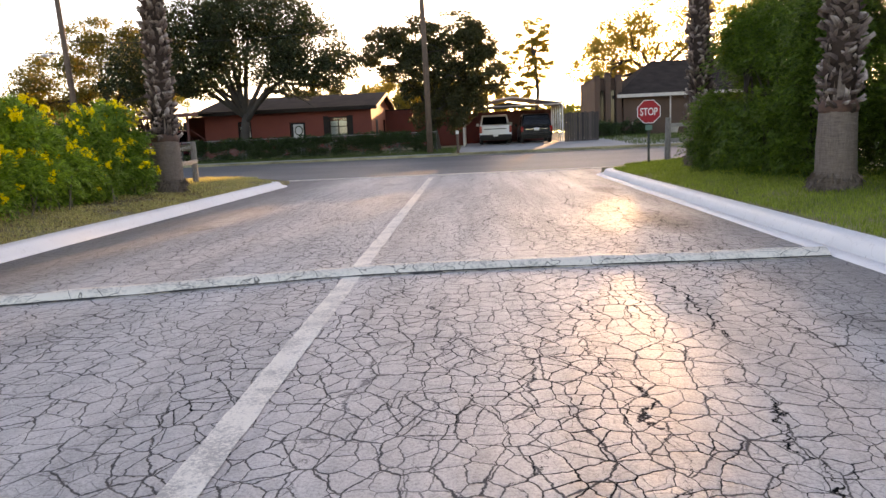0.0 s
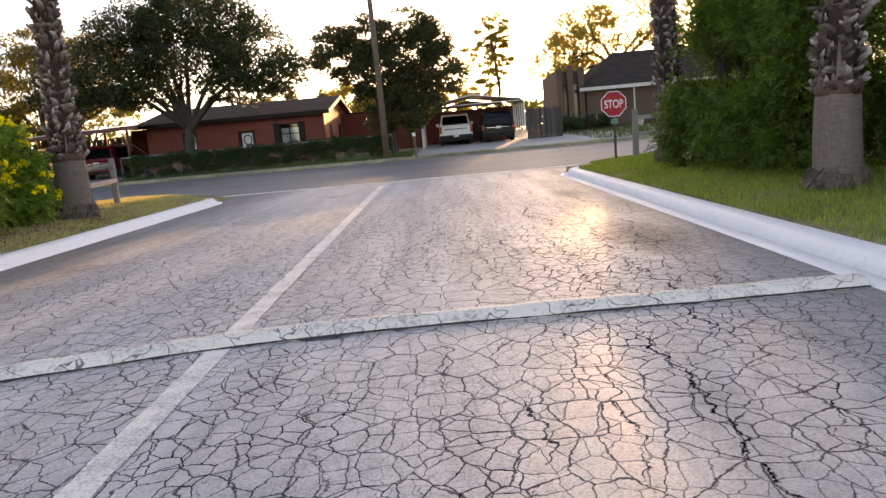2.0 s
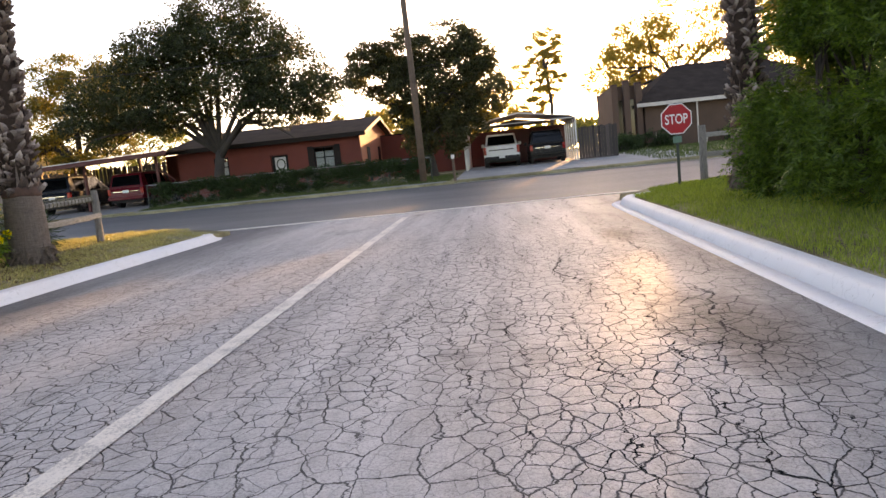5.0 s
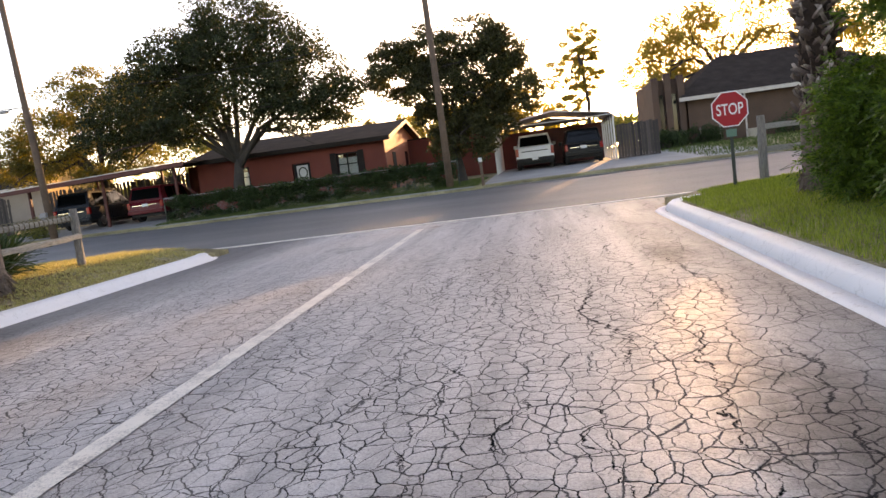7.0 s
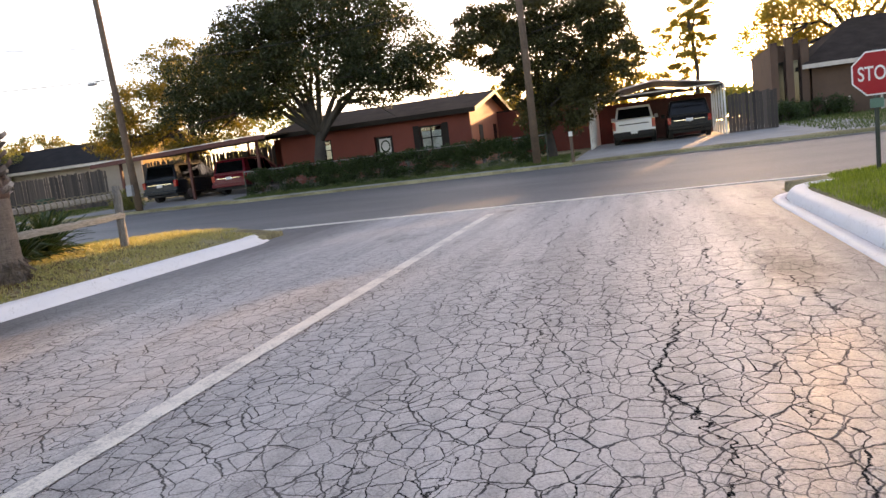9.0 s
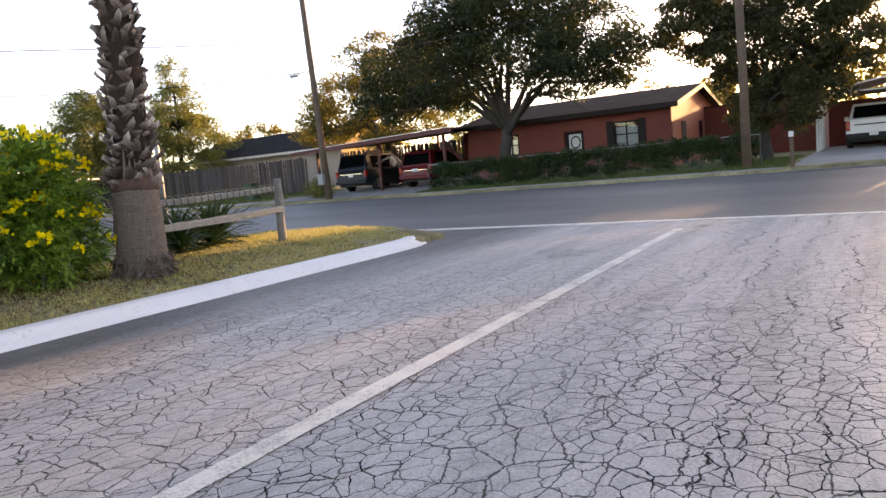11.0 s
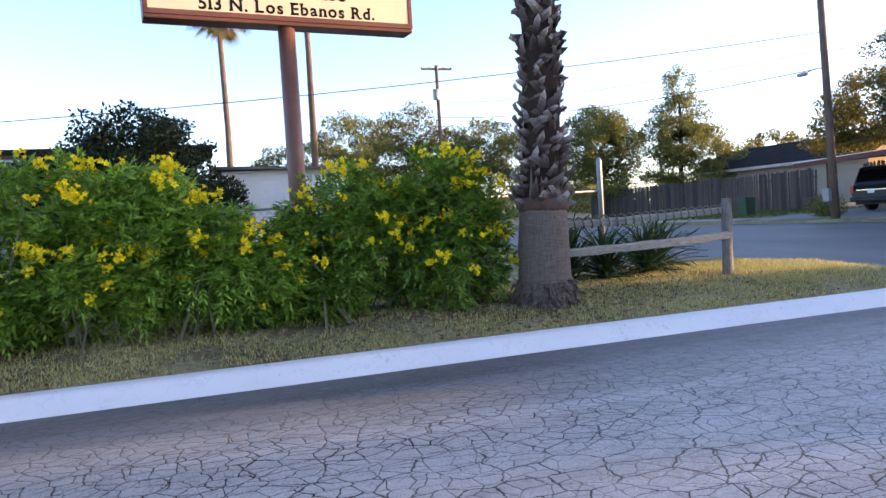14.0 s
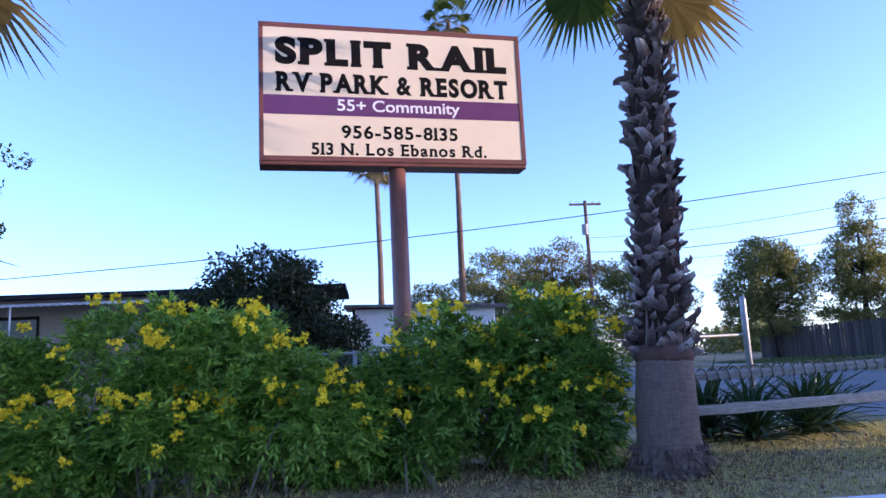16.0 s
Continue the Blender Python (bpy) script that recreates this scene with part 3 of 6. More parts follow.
def limbs(bm, rng, base, top, r0, ends, n=7):
    """A tapered trunk that splits into limbs towards the given ends."""
    base, top = Vector(base), Vector(top)
    mid = base.lerp(top, 0.5) + Vector((rng.normal() * 0.06, rng.normal() * 0.06, 0)) * (top - base).length
    tube(bm, [base - Vector((0, 0, 0.15)), base + (mid - base) * 0.12, mid, top], [r0 * 1.5, r0 * 1.1, r0 * 0.9, r0 * 0.7], n + 2)
    for e in ends:
        e = Vector(e)
        start = mid.lerp(top, rng.uniform(0.55, 1.0))
        a = start.lerp(e, 0.35) + Vector((0, 0, 0.14 * (e - start).length))
        b = start.lerp(e, 0.7) + Vector((rng.normal(), rng.normal(), rng.normal())) * 0.05 * (e - start).length
        tube(bm, [start, a, b, e], [r0 * 0.5, r0 * 0.36, r0 * 0.2, r0 * 0.05], n)
        for _ in range(3):
            f = b + Vector((rng.normal(), rng.normal(), rng.normal() * 0.6)) * 0.35 * (e - start).length
            tube(bm, [a.lerp(b, rng.uniform(0.3, 1)), (b + f) / 2 + Vector((0, 0, 0.1)), f], [r0 * 0.2, r0 * 0.12, r0 * 0.02], 5)
    return bm


def tree(at, height, blobs, count, leaf, trunk_r, leaf_mat, label, seed, trunk_top=0.35, shell=0.45, sub=7, size=0.32, group=""):
    """A tree: blobs are (x, y, z, rx, ry, rz) of the crown's masses, from the foot of the trunk."""
    rng = np.random.default_rng(seed)
    ob = thing("tree", at, label, "tree", group)
    ends = [(b[0] + rng.normal() * b[3] * 0.3, b[1] + rng.normal() * b[4] * 0.3, b[2] + rng.normal() * b[5] * 0.2) for b in blobs for _ in range(1 if len(blobs) > 6 else 2)]
    part("trunk", limbs(bmesh.new(), rng, (0, 0, 0), (rng.normal() * 0.15, rng.normal() * 0.15, height * trunk_top), trunk_r, ends), "bark", ob, smooth=True)
    # each mass breaks up into tufts, so that the outline is uneven and light comes through
    tufts = []
    for b in blobs:
        for p in clump_points(rng, [b], sub * 5, shell):
            s = size * rng.uniform(0.6, 1.5)
            tufts.append((*p, s * 1.25 * b[3] / 2.2, s * 1.25 * b[4] / 2.2, s * b[5] / 2.0))
    pts = clump_points(rng, tufts, count, 0.25)
    quick("crown", *leaves(rng, pts, leaf, leaf * 0.5, 0.15), leaf_mat, ob)
    return ob


def palm(at, tall, label, crown=True, seed=1, lean=(0.0, 0.0), radius=0.3):
    """A fan palm: smooth flared foot, trunk clad in split leaf bases, a head of fan leaves."""
    rng = np.random.default_rng(seed)
    ob = thing("palm_tree", at, label, "palm tree", "palms beside the drive")

    def axis(z):
        return Vector((lean[0] * z / tall, lean[1] * z / tall, z))

    bm = bmesh.new()
    prof = [(-0.2, 1.3), (0.0, 1.28), (0.12, 1.26), (0.3, 1.22), (0.36, 1.18), (0.7, 1.14), (1.1, 1.08), (1.28, 1.06), (1.34, 0.9), (2.5, 0.8), (tall * 0.6, 0.68), (tall, 0.48)]
    rings = []
    for z, s in prof:
        c = axis(z)
        rings.append([bm.verts.new(c + Vector((math.cos(a), math.sin(a), 0)) * radius * s * (1 + 0.05 * noise.noise((math.cos(a) * 2, math.sin(a) * 2, z * 2 + seed)))) for a in (2 * math.pi * j / 24 for j in range(24))])
    for a, b in zip(rings, rings[1:]):
        for j in range(24):
            bm.faces.new((a[j], a[(j + 1) % 24], b[(j + 1) % 24], b[j]))
    part("trunk", bm, "palm_bark", ob, smooth=True)
    # dark sleeve over the upper trunk, shading the gaps by its colour
    part("trunk_core", tube(bmesh.new(), [axis(z) for z in (1.33, 2.5, tall * 0.6, tall)], [radius * s * 1.02 + 0.006 for s in (0.86, 0.8, 0.68, 0.48)], 20), "boot_gap_shade", ob, smooth=True)
    part("fibre_band", tube(bmesh.new(), [axis(z) for z in (1.2, 1.24, 1.31, 1.38)], [radius * f for f in (1.06, 1.12, 1.1, 0.95)], 26), "palm_fibre", ob, "frayed red-brown fibre band", smooth=True)
    # root fringe at the foot
    n = 420
    ang = rng.uniform(0, 2 * math.pi, n)
    zz = rng.uniform(0.02, 0.34, n)
    rr = radius * (1.3 - zz * 0.25)
    c = np.stack([np.cos(ang) * rr, np.sin(ang) * rr, zz], 1)
    out = np.stack([np.cos(ang) * 0.35, np.sin(ang) * 0.35, np.full(n, -1.2)], 1)
    quick("root_fringe", *leaves(rng, c, 0.16, 0.035, up=out), "palm_bark", ob, kind="stuff")
    meshes = []
    for v in range(6):
        bm = bmesh.new()
        w, ln = 0.085 + 0.045 * rng.random(), 0.17 + 0.06 * rng.random()
        rowsb = []
        for i, (u, ww, o) in enumerate(((0, 1.0, 0.0), (0.35, 0.95, 0.02), (0.7, 0.8, 0.045 + 0.025 * rng.random()), (1.0, 0.5 + 0.3 * rng.random(), 0.045 + 0.08 * rng.random()))):
            rowsb.append([bm.verts.new((s * w * ww / 2, o + 0.02 * (1 - abs(s)) + d, ln * u + (0.03 * s if i == 3 else 0))) for s, d in ((-1, 0), (0, 0.025), (1, 0), (0, -0.012))])
        for a, b in zip(rowsb, rowsb[1:]):
            for j in range(4):
                bm.faces.new((a[j], a[(j + 1) % 4], b[(j + 1) % 4], b[j]))
        bm.faces.new(rowsb[-1])
        me = bpy.data.meshes.new("leaf_base")
        bmesh.ops.recalc_face_normals(bm, faces=bm.faces)
        bm.to_mesh(me)
        bm.free()
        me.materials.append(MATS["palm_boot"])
        meshes.append(me)
    z, row = 1.3, 0
    while z < tall - 0.1:
        r = float(np.interp(z, [p[0] for p in prof], [p[1] for p in prof])) * radius
        for j in range(11):
            a = 2 * math.pi * (j + 0.5 * (row % 2)) / 11 + rng.normal() * 0.12
            b = new("leaf_base", meshes[int(rng.integers(6))])
            c = axis(z + rng.normal() * 0.04) + Vector((math.cos(a), math.sin(a), 0)) * (r - 0.01)
            tilt = (46 if (j + row) % 2 else -46) + rng.normal() * 24
            b.matrix_basis = Matrix.Translation(c) @ pose(0, 0, 0, 0, 0, math.degrees(a) - 90) @ pose(0, 0, 0, -4 + rng.normal() * 13, tilt, rng.normal() * 18) @ Matrix.Scale(rng.uniform(0.55, 1.15), 4)
            b.parent = ob
        z += 0.105
        row += 1
    if crown:
        for i in range(26):
            a = i * 2.4 + rng.normal() * 0.2
            el = radians(np.interp(i, (0, 25), (-38, 70)) + rng.normal() * 6)
            frond(ob, rng, axis(tall - 0.1 + 0.3 * i / 25), a, el, "palm_dead" if i < 3 else "palm_leaf", 1.25)
    return ob


def frond(parent, rng, base, a, el, material, scale=1.0):
    """One fan leaf: a stalk and its pleated blade with drooping tips."""
    d = Vector((math.cos(a) * math.cos(el), math.sin(a) * math.cos(el), math.sin(el)))
    side = Vector((-math.sin(a), math.cos(a), 0))
    nrm = side.cross(d)
    stalk = rng.uniform(0.9, 1.25) * scale
    tip = base + d * stalk - Vector((0, 0, 0.12))
    bm = tube(bmesh.new(), [base, base + d * stalk * 0.55, tip], [0.03, 0.022, 0.014], 5)
    for j in range(34):
        b = (j / 33 - 0.5) * radians(230)
        w = d * math.cos(b) + side * math.sin(b)
        ln = scale * rng.uniform(0.75, 1.0) * (0.95 - 0.25 * abs(j / 33 - 0.5))
        q = w.cross(nrm) * 0.032 * scale
        p1 = tip + w * ln * 0.55 + nrm * 0.02
        p2 = tip + w * ln - Vector((0, 0, 0.22 * ln * (1 + rng.random())))
        v = [bm.verts.new(c) for c in (tip, p1 - q, p1 + q, p2)]
        bm.faces.new((v[0], v[1], v[2]))
        bm.faces.new((v[1], v[3], v[2]))
    return part("frond", bm, material, parent)


def pinnate(rng, centres, heading, length, pairs, leaf_l, leaf_w):
    """Feather leaves: leaflets in pairs along a drooping stalk."""
    n = len(centres)
    d = heading / (np.linalg.norm(heading, axis=1, keepdims=True) + 1e-9)
    s = np.cross(d, [0, 0, 1.0]) + rng.normal(size=(n, 3)) * 0.25
    s /= np.linalg.norm(s, axis=1, keepdims=True) + 1e-9
    vs = []
    for i in range(pairs + 1):
        u = (i + 1) / (pairs + 1)
        base = centres + d * (length * u) + np.array([0, 0, -1.0]) * (length * 0.45 * u * u)
        for sg in ((-1, 1) if i < pairs else (0,)):
            w = d * (0.75 if sg else 1.0) + s * sg * 0.8 + np.array([0, 0, -0.35]) + rng.normal(size=(n, 3)) * 0.15
            w /= np.linalg.norm(w, axis=1, keepdims=True)
            q = np.cross(w, np.cross(s, d) + rng.normal(size=(n, 3)) * 0.3)
            q /= np.linalg.norm(q, axis=1, keepdims=True) + 1e-9
            L = leaf_l * rng.uniform(0.75, 1.25, (n, 1))
            vs.append(np.stack([base, base + w * L * 0.45 + q * leaf_w * 0.5, base + w * L, base + w * L * 0.45 - q * leaf_w * 0.5], 1))
    v = np.concatenate(vs).reshape(-1, 3)
    return v, np.arange(len(v)).reshape(-1, 4)


def flower_bunch(rng):
    """A bunch of trumpet flowers with spreading lobes."""
    fv, ff = [], []
    for _ in range(int(rng.integers(7, 17))):
        c = Vector((rng.normal() * 0.04, rng.normal() * 0.048, rng.normal() * 0.034))
        d = Vector((rng.normal() + 0.7, rng.normal(), rng.normal() * 0.6 + 0.25)).normalized()
        s = d.orthogonal().normalized()
        t = d.cross(s)
        base = len(fv)
        fv.append(tuple(c))
        r = 0.023 * rng.uniform(0.8, 1.25)
        for out, far, turn in ((1.0, 0.042, 0.0), (1.85, 0.05, 0.5)):
            for j in range(5):
                a = 2 * math.pi * (j + turn) / 5
                fv.append(tuple(c + d * far + (s * math.cos(a) + t * math.sin(a)) * r * out))
        ff += [(base, base + 1 + j, base + 1 + (j + 1) % 5) for j in range(5)]
        ff += [(base + 1 + j, base + 6 + j, base + 1 + (j + 1) % 5) for j in range(5)]
    me = bpy.data.meshes.new("flower_head")
    me.from_pydata(fv, [], ff)
    me.materials.append(MATS["petal"])
    return me


def bell_shrub(at, blobs, count, flowers, label, seed, stems=26, low=0.25, flower_low=0.3, leaf_mat="leaf_bell"):
    """A yellow-bells shrub: cane stems, feather leaves, flower heads and hanging pods."""
    rng = np.random.default_rng(seed)
    blobs = [tuple(v * 0.94 for v in b) for b in blobs]
    ob = thing("flowering_shrub", at, label, "shrub", "yellow-flowering shrubs along the fence")
    for _ in range(stems):
        b = blobs[int(rng.integers(len(blobs)))]
        foot = Vector((b[0] * 0.7 + 0.3 + rng.normal() * 0.2, b[1] * 0.85 + rng.normal() * 0.25, -0.05))
        e = Vector((b[0] + rng.normal() * b[3] * 0.5, b[1] + rng.normal() * b[4] * 0.5, b[2] + b[5] * rng.uniform(0, 0.8)))
        m = foot.lerp(e, 0.5) + Vector((0.2 + rng.normal() * 0.12, rng.normal() * 0.08, 0.1))
        part("cane", tube(bmesh.new(), [foot, m, e], [0.018, 0.013, 0.004], 5), "stem", ob)
    tufts = []
    for b in blobs:
        for p in clump_points(rng, [b], 34, 0.55):
            s = rng.uniform(0.14, 0.32)
            if p[2] > low:
                tufts.append((*p, s, s, s * 0.9))
    pts = clump_points(rng, tufts, count, 0.2)
    pts = pts[pts[:, 2] > 0.05]
    mid = np.array([np.mean([b[i] for b in blobs]) for i in range(3)])
    heading = (pts - mid) * np.array([1, 0.6, 0.5]) * 0.7 + rng.normal(size=pts.shape) * 0.6 + np.array([0, 0, 0.35])
    quick("foliage", *pinnate(rng, pts, heading, 0.17, 3, 0.105, 0.03), leaf_mat, ob)
    # flower heads: small trumpets in bunches, most of them near the top and the lit side
    heads = []
    while len(heads) < flowers:
        b = blobs[int(rng.integers(len(blobs)))]
        d = Vector((abs(rng.normal()) * 0.8 + 0.1, rng.normal() * 0.8, rng.normal() * 0.45 + (1.2 if rng.random() < 0.78 else -0.1))).normalized()
        p = Vector((b[0] + d.x * (b[3] + 0.2), b[1] + d.y * (b[4] + 0.2), b[2] + d.z * (b[5] + 0.22)))
        if p.z > flower_low:
            heads.append(p)
    bunches = [flower_bunch(rng) for _ in range(7)]
    for p in heads:
        fl = new("flower_head", bunches[int(rng.integers(7))])
        fl.parent = ob
        fl.matrix_basis = Matrix.Translation(p) @ pose(0, 0, 0, rng.normal() * 15, rng.normal() * 15, rng.normal() * 25) @ Matrix.Scale(rng.uniform(0.45, 1.15), 4)
    pods = clump_points(rng, [(b[0] + b[3] * 0.5, b[1], b[2] - b[5] * 0.2, b[3] * 0.6, b[4], b[5] * 0.7) for b in blobs], 90, 0.3)
    pods = np.repeat(pods, 3, 0) + rng.normal(size=(270, 3)) * 0.03
    quick("pod_cluster", *leaves(rng, pods[pods[:, 2] > 0.35], 0.2, 0.012, up=np.array([0, 0, -2.0])), "leaf_pod", ob, "thin hanging green seed pods", "stuff")
    return ob


def shrub(at, blobs, count, leaf, leaf_mat, label, seed, name="shrub", tuft=(0.2, 0.4), shape=0.45, category="shrub", per=30, feather=False):
    rng = np.random.default_rng(seed)
    ob = thing(name, at, label, category)
    for b in blobs:
        for _ in range(5):
            bm = bmesh.new()
            e = (b[0] + rng.normal() * b[3] * 0.4, b[1] + rng.normal() * b[4] * 0.4, b[2] + b[5] * 0.6)
            tube(bm, [(b[0] * 0.8, b[1] * 0.85, -0.08), (b[0] * 0.9 + rng.normal() * 0.1, b[1] * 0.9, b[2] * 0.6), e], [0.045, 0.03, 0.008], 5)
            part("stem", bm, "bark", ob)
    tufts = []
    for b in blobs:
        for p in clump_points(rng, [b], per, 0.6):
            s = rng.uniform(*tuft)
            tufts.append((*p, s, s, s * 0.85))
    pts = clump_points(rng, tufts, count, 0.25)
    pts = pts[pts[:, 2] > 0.02]
    if feather:
        heading = rng.normal(size=pts.shape) * 0.7 + np.array([-0.3, -0.2, 0.4])
        quick("foliage", *pinnate(rng, pts, heading, leaf * 1.5, 4, leaf * 0.6, leaf * 0.15), leaf_mat, ob)
    else:
        quick("foliage", *leaves(rng, pts, leaf, leaf * shape, 0.1), leaf_mat, ob)
    return ob


def yucca(at, n, length, label, seed, name="yucca"):
    rng = np.random.default_rng(seed)
    ob = thing(name, at, label, "yucca")
    me = []
    for v in range(3):
        bm = bmesh.new()
        rowsy = []
        for u, w, z in ((0, 0.03, 0.0), (0.3, 0.042, 0.02), (0.65, 0.032, 0.0), (1.0, 0.001, -0.08 - 0.12 * v)):
            rowsy.append([bm.verts.new((s * w, u, z + abs(s) * 0.012)) for s in (-1, 0, 1)])
        for a, b in zip(rowsy, rowsy[1:]):
            for j in range(2):
                bm.faces.new((a[j], a[j + 1], b[j + 1], b[j]))
        m = bpy.data.meshes.new("leaf")
        bm.to_mesh(m)
        bm.free()
        m.materials.append(MATS["leaf_yucca"])
        me.append(m)
    part("stalk", tube(bmesh.new(), [(0, 0, -0.05), (0, 0, 0.22)], [0.09, 0.06], 8), "bark", ob)
    for i in range(n):
        el = 80 - 85 * (i / n) + rng.normal() * 8
        lf = new("leaf", me[int(rng.integers(3))])
        lf.parent = ob
        lf.matrix_basis = Matrix.Translation((0, 0, 0.08 + 0.16 * (1 - i / n))) @ pose(0, 0, 0, 0, 0, i * 137.5) @ pose(0, 0, 0, el, rng.normal() * 10, 0) @ Matrix.Scale(length * rng.uniform(0.75, 1.1), 4)
    return ob


def lay_grass(name, rng, pts, length, width, material, label):
    up = np.array([0, 0, 1.6])
    return quick(name, *leaves(rng, pts, length, width, up=up), material, None, label, kind="stuff")


PALM = "fan palm, smooth grey foot, trunk clad in split leaf bases"
palm((-5.98, 16.98, 0.28), 7.25, PALM, True, 1, (-0.1, 0.3), 0.295)
palm((-5.0, 7.9, 0.14), 6.7, PALM, True, 2, (-0.3, 0.85), 0.27)
palm((7.1, 10.9, 0.2), 7.2, PALM, True, 3, (0.1, 0.0), 0.25)
palm((7.5, 18.95, 0.24), 7.5, PALM, True, 4, (-0.1, 0.0), 0.3)

bell_shrub((-6.75, 11.7, 0.29), [(0, -0.7, 1.35, 0.75, 0.8, 0.85), (0.1, 0.35, 1.3, 0.7, 0.75, 0.75), (0.2, 1.15, 0.85, 0.55, 0.55, 0.7), (0.45, -0.2, 0.55, 0.5, 1.0, 0.45), (-0.4, 0.2, 1.2, 0.6, 1.0, 0.9), (0.35, 1.7, 0.6, 0.5, 0.5, 0.5), (0.5, -1.2, 0.6, 0.5, 0.6, 0.5)], 11500, 80,
           "tall leafy shrub with yellow trumpet flowers and bare canes below", 11)
bell_shrub((-6.75, 9.45, 0.29), [(0, 0, 1.2, 0.7, 0.75, 0.8), (0.3, -0.5, 0.6, 0.6, 0.7, 0.5), (0.1, -1.2, 1.1, 0.7, 0.8, 0.9)], 6500, 45, "leafy shrub with yellow trumpet flowers beside the kerb lawn", 12)
bell_shrub((-6.85, 15.05, 0.29), [(0, 0.75, 1.25, 0.75, 0.8, 0.85), (0, -0.55, 1.1, 0.7, 0.65, 0.8), (0.4, -0.9, 0.5, 0.45, 0.5, 0.4), (0.35, 0.9, 0.6, 0.6, 0.7, 0.5), (-0.2, 0.2, 0.9, 0.6, 0.9, 0.8), (0.1, -1.15, 0.8, 0.55, 0.45, 0.7), (-0.2, 1.2, 1.2, 0.6, 0.6, 0.9)], 11500, 95,
           "dense dark green shrub covered in yellow trumpet flowers", 13, flower_low=0.5, leaf_mat="leaf_bell_dark")
shrub((8.25, 16.0, 0.25), [(-0.1, -2.3, 1.8, 1.1, 1.4, 1.6), (-0.1, 0.0, 2.0, 1.2, 1.3, 1.7), (0.7, 2.0, 1.6, 0.9, 1.2, 1.5), (0.1, -1.0, 2.9, 0.9, 1.0, 0.8), (0.2, 1.2, 2.8, 0.8, 0.9, 0.8), (-0.75, -1.2, 0.7, 0.65, 1.4, 0.7), (-0.65, 0.9, 0.65, 0.6, 1.0, 0.65), (0.9, 0.5, 1.9, 1.2, 2.2, 1.4), (0.9, 3.4, 0.8, 0.6, 0.8, 0.8), (-0.35, -3.4, 2.6, 0.6, 0.7, 0.8), (-0.5, 0.5, 2.9, 0.5, 0.6, 0.6), (-0.95, 1.15, 0.9, 0.5, 0.6, 0.9), (-0.4, -2.9, 0.9, 0.75, 0.9, 0.95), (0.1, -3.6, 1.7, 0.9, 0.9, 1.4)], 20000, 0.17, "leaf_right",
      "broad dense green shrub mass beside the lawn", 21, tuft=(0.18, 0.4), per=62, feather=True)
shrub((9.3, 9.6, 0.25), [(0, 0, 1.5, 1.3, 1.4, 1.5), (0.2, 1.5, 1.7, 1.2, 1.0, 1.5), (-0.8, 0.3, 0.7, 0.7, 1.2, 0.7), (0.3, -1.6, 1.5, 1.2, 1.2, 1.4), (0.1, 2.8, 1.9, 1.0, 1.2, 1.7), (-0.5, 3.2, 0.8, 0.7, 1.0, 0.8), (0.4, 3.0, 3.3, 1.0, 1.2, 0.9), (0.3, 0.8, 3.2, 1.0, 1.2, 0.9)], 11000, 0.17, "leaf_right", "dense green shrub beside a palm", 22, tuft=(0.18, 0.4), per=62, feather=True)
shrub((-14.2, 11.4, 0.22), [(0, 0, 1.8, 1.7, 1.9, 2.3), (0.2, 0.0, 2.9, 1.2, 1.2, 1.1), (0, 1.2, 1.4, 1.4, 1.2, 1.6), (0, -1.2, 1.5, 1.5, 1.2, 1.7)], 52000, 0.11, "leaf_dark", "rounded dark evergreen shrub beside a mobile home", 23, tuft=(0.25, 0.45), per=60)
yucca((-7.6, 18.9, 0.24), 110, 0.85, "spiky green yucca under a rail fence", 31)
yucca((-8.0, 19.9, 0.24), 100, 0.9, "spiky green yucca under a rail fence", 32)
yucca((-8.3, 18.6, 0.24), 90, 1.0, "spiky green yucca behind a rail fence", 33)
yucca((-8.6, 20.6, 0.24), 80, 0.9, "spiky green yucca behind a rail fence", 34)
yucca((8.7, 21.9, 0.26), 70, 0.9, "spiky green yucca beside a rail fence post", 35)

# street trees
OAK = "spreading dark evergreen oak in front of a red house"
tree((-11.3, 40.2, verge(-11, 40)), 9.5, [(0.5, 0, 6.6, 3.4, 3.0, 2.2), (-3.2, 0, 5.9, 2.7, 2.6, 1.9), (3.8, 0, 5.6, 2.4, 2.4, 2.0), (-0.5, 0.5, 8.0, 2.8, 2.4, 1.7), (-5.6, 0.3, 5.4, 2.2, 2.2, 1.7), (2.4, 0.5, 7.4, 2.2, 2.2, 1.5), (-2.8, 0.4, 7.6, 2.2, 2.0, 1.5), (5.3, 0.2, 4.9, 1.3, 1.6, 1.3), (-6.6, 0, 4.4, 1.8, 2.0, 1.2), (-2.4, -0.4, 4.6, 2.4, 2.2, 1.2), (3.0, -0.4, 4.6, 2.2, 2.2, 1.2), (0.6, 0.2, 9.4, 2.0, 2.0, 1.3)], 85000, 0.16, 0.3, "leaf_oak", OAK, 41, 0.26, sub=13, size=0.42)
tree((-23, 47, verge(-22, 47)), 9, [(0, 0, 6.0, 3.2, 2.6, 2.4), (-3, 0, 5.2, 2.6, 2.2, 2.0), (3.2, 0, 6.2, 2.6, 2.2, 2.4), (0, 0, 8.0, 2.6, 2.0, 1.5), (-5, 0, 4.2, 2.0, 2.0, 1.6), (0, 0, 3.6, 3.6, 2.0, 1.3)], 38000, 0.18, 0.26, "leaf_thin", "thin-leaved tree behind a lean-to carport", 42, sub=10, size=0.42)
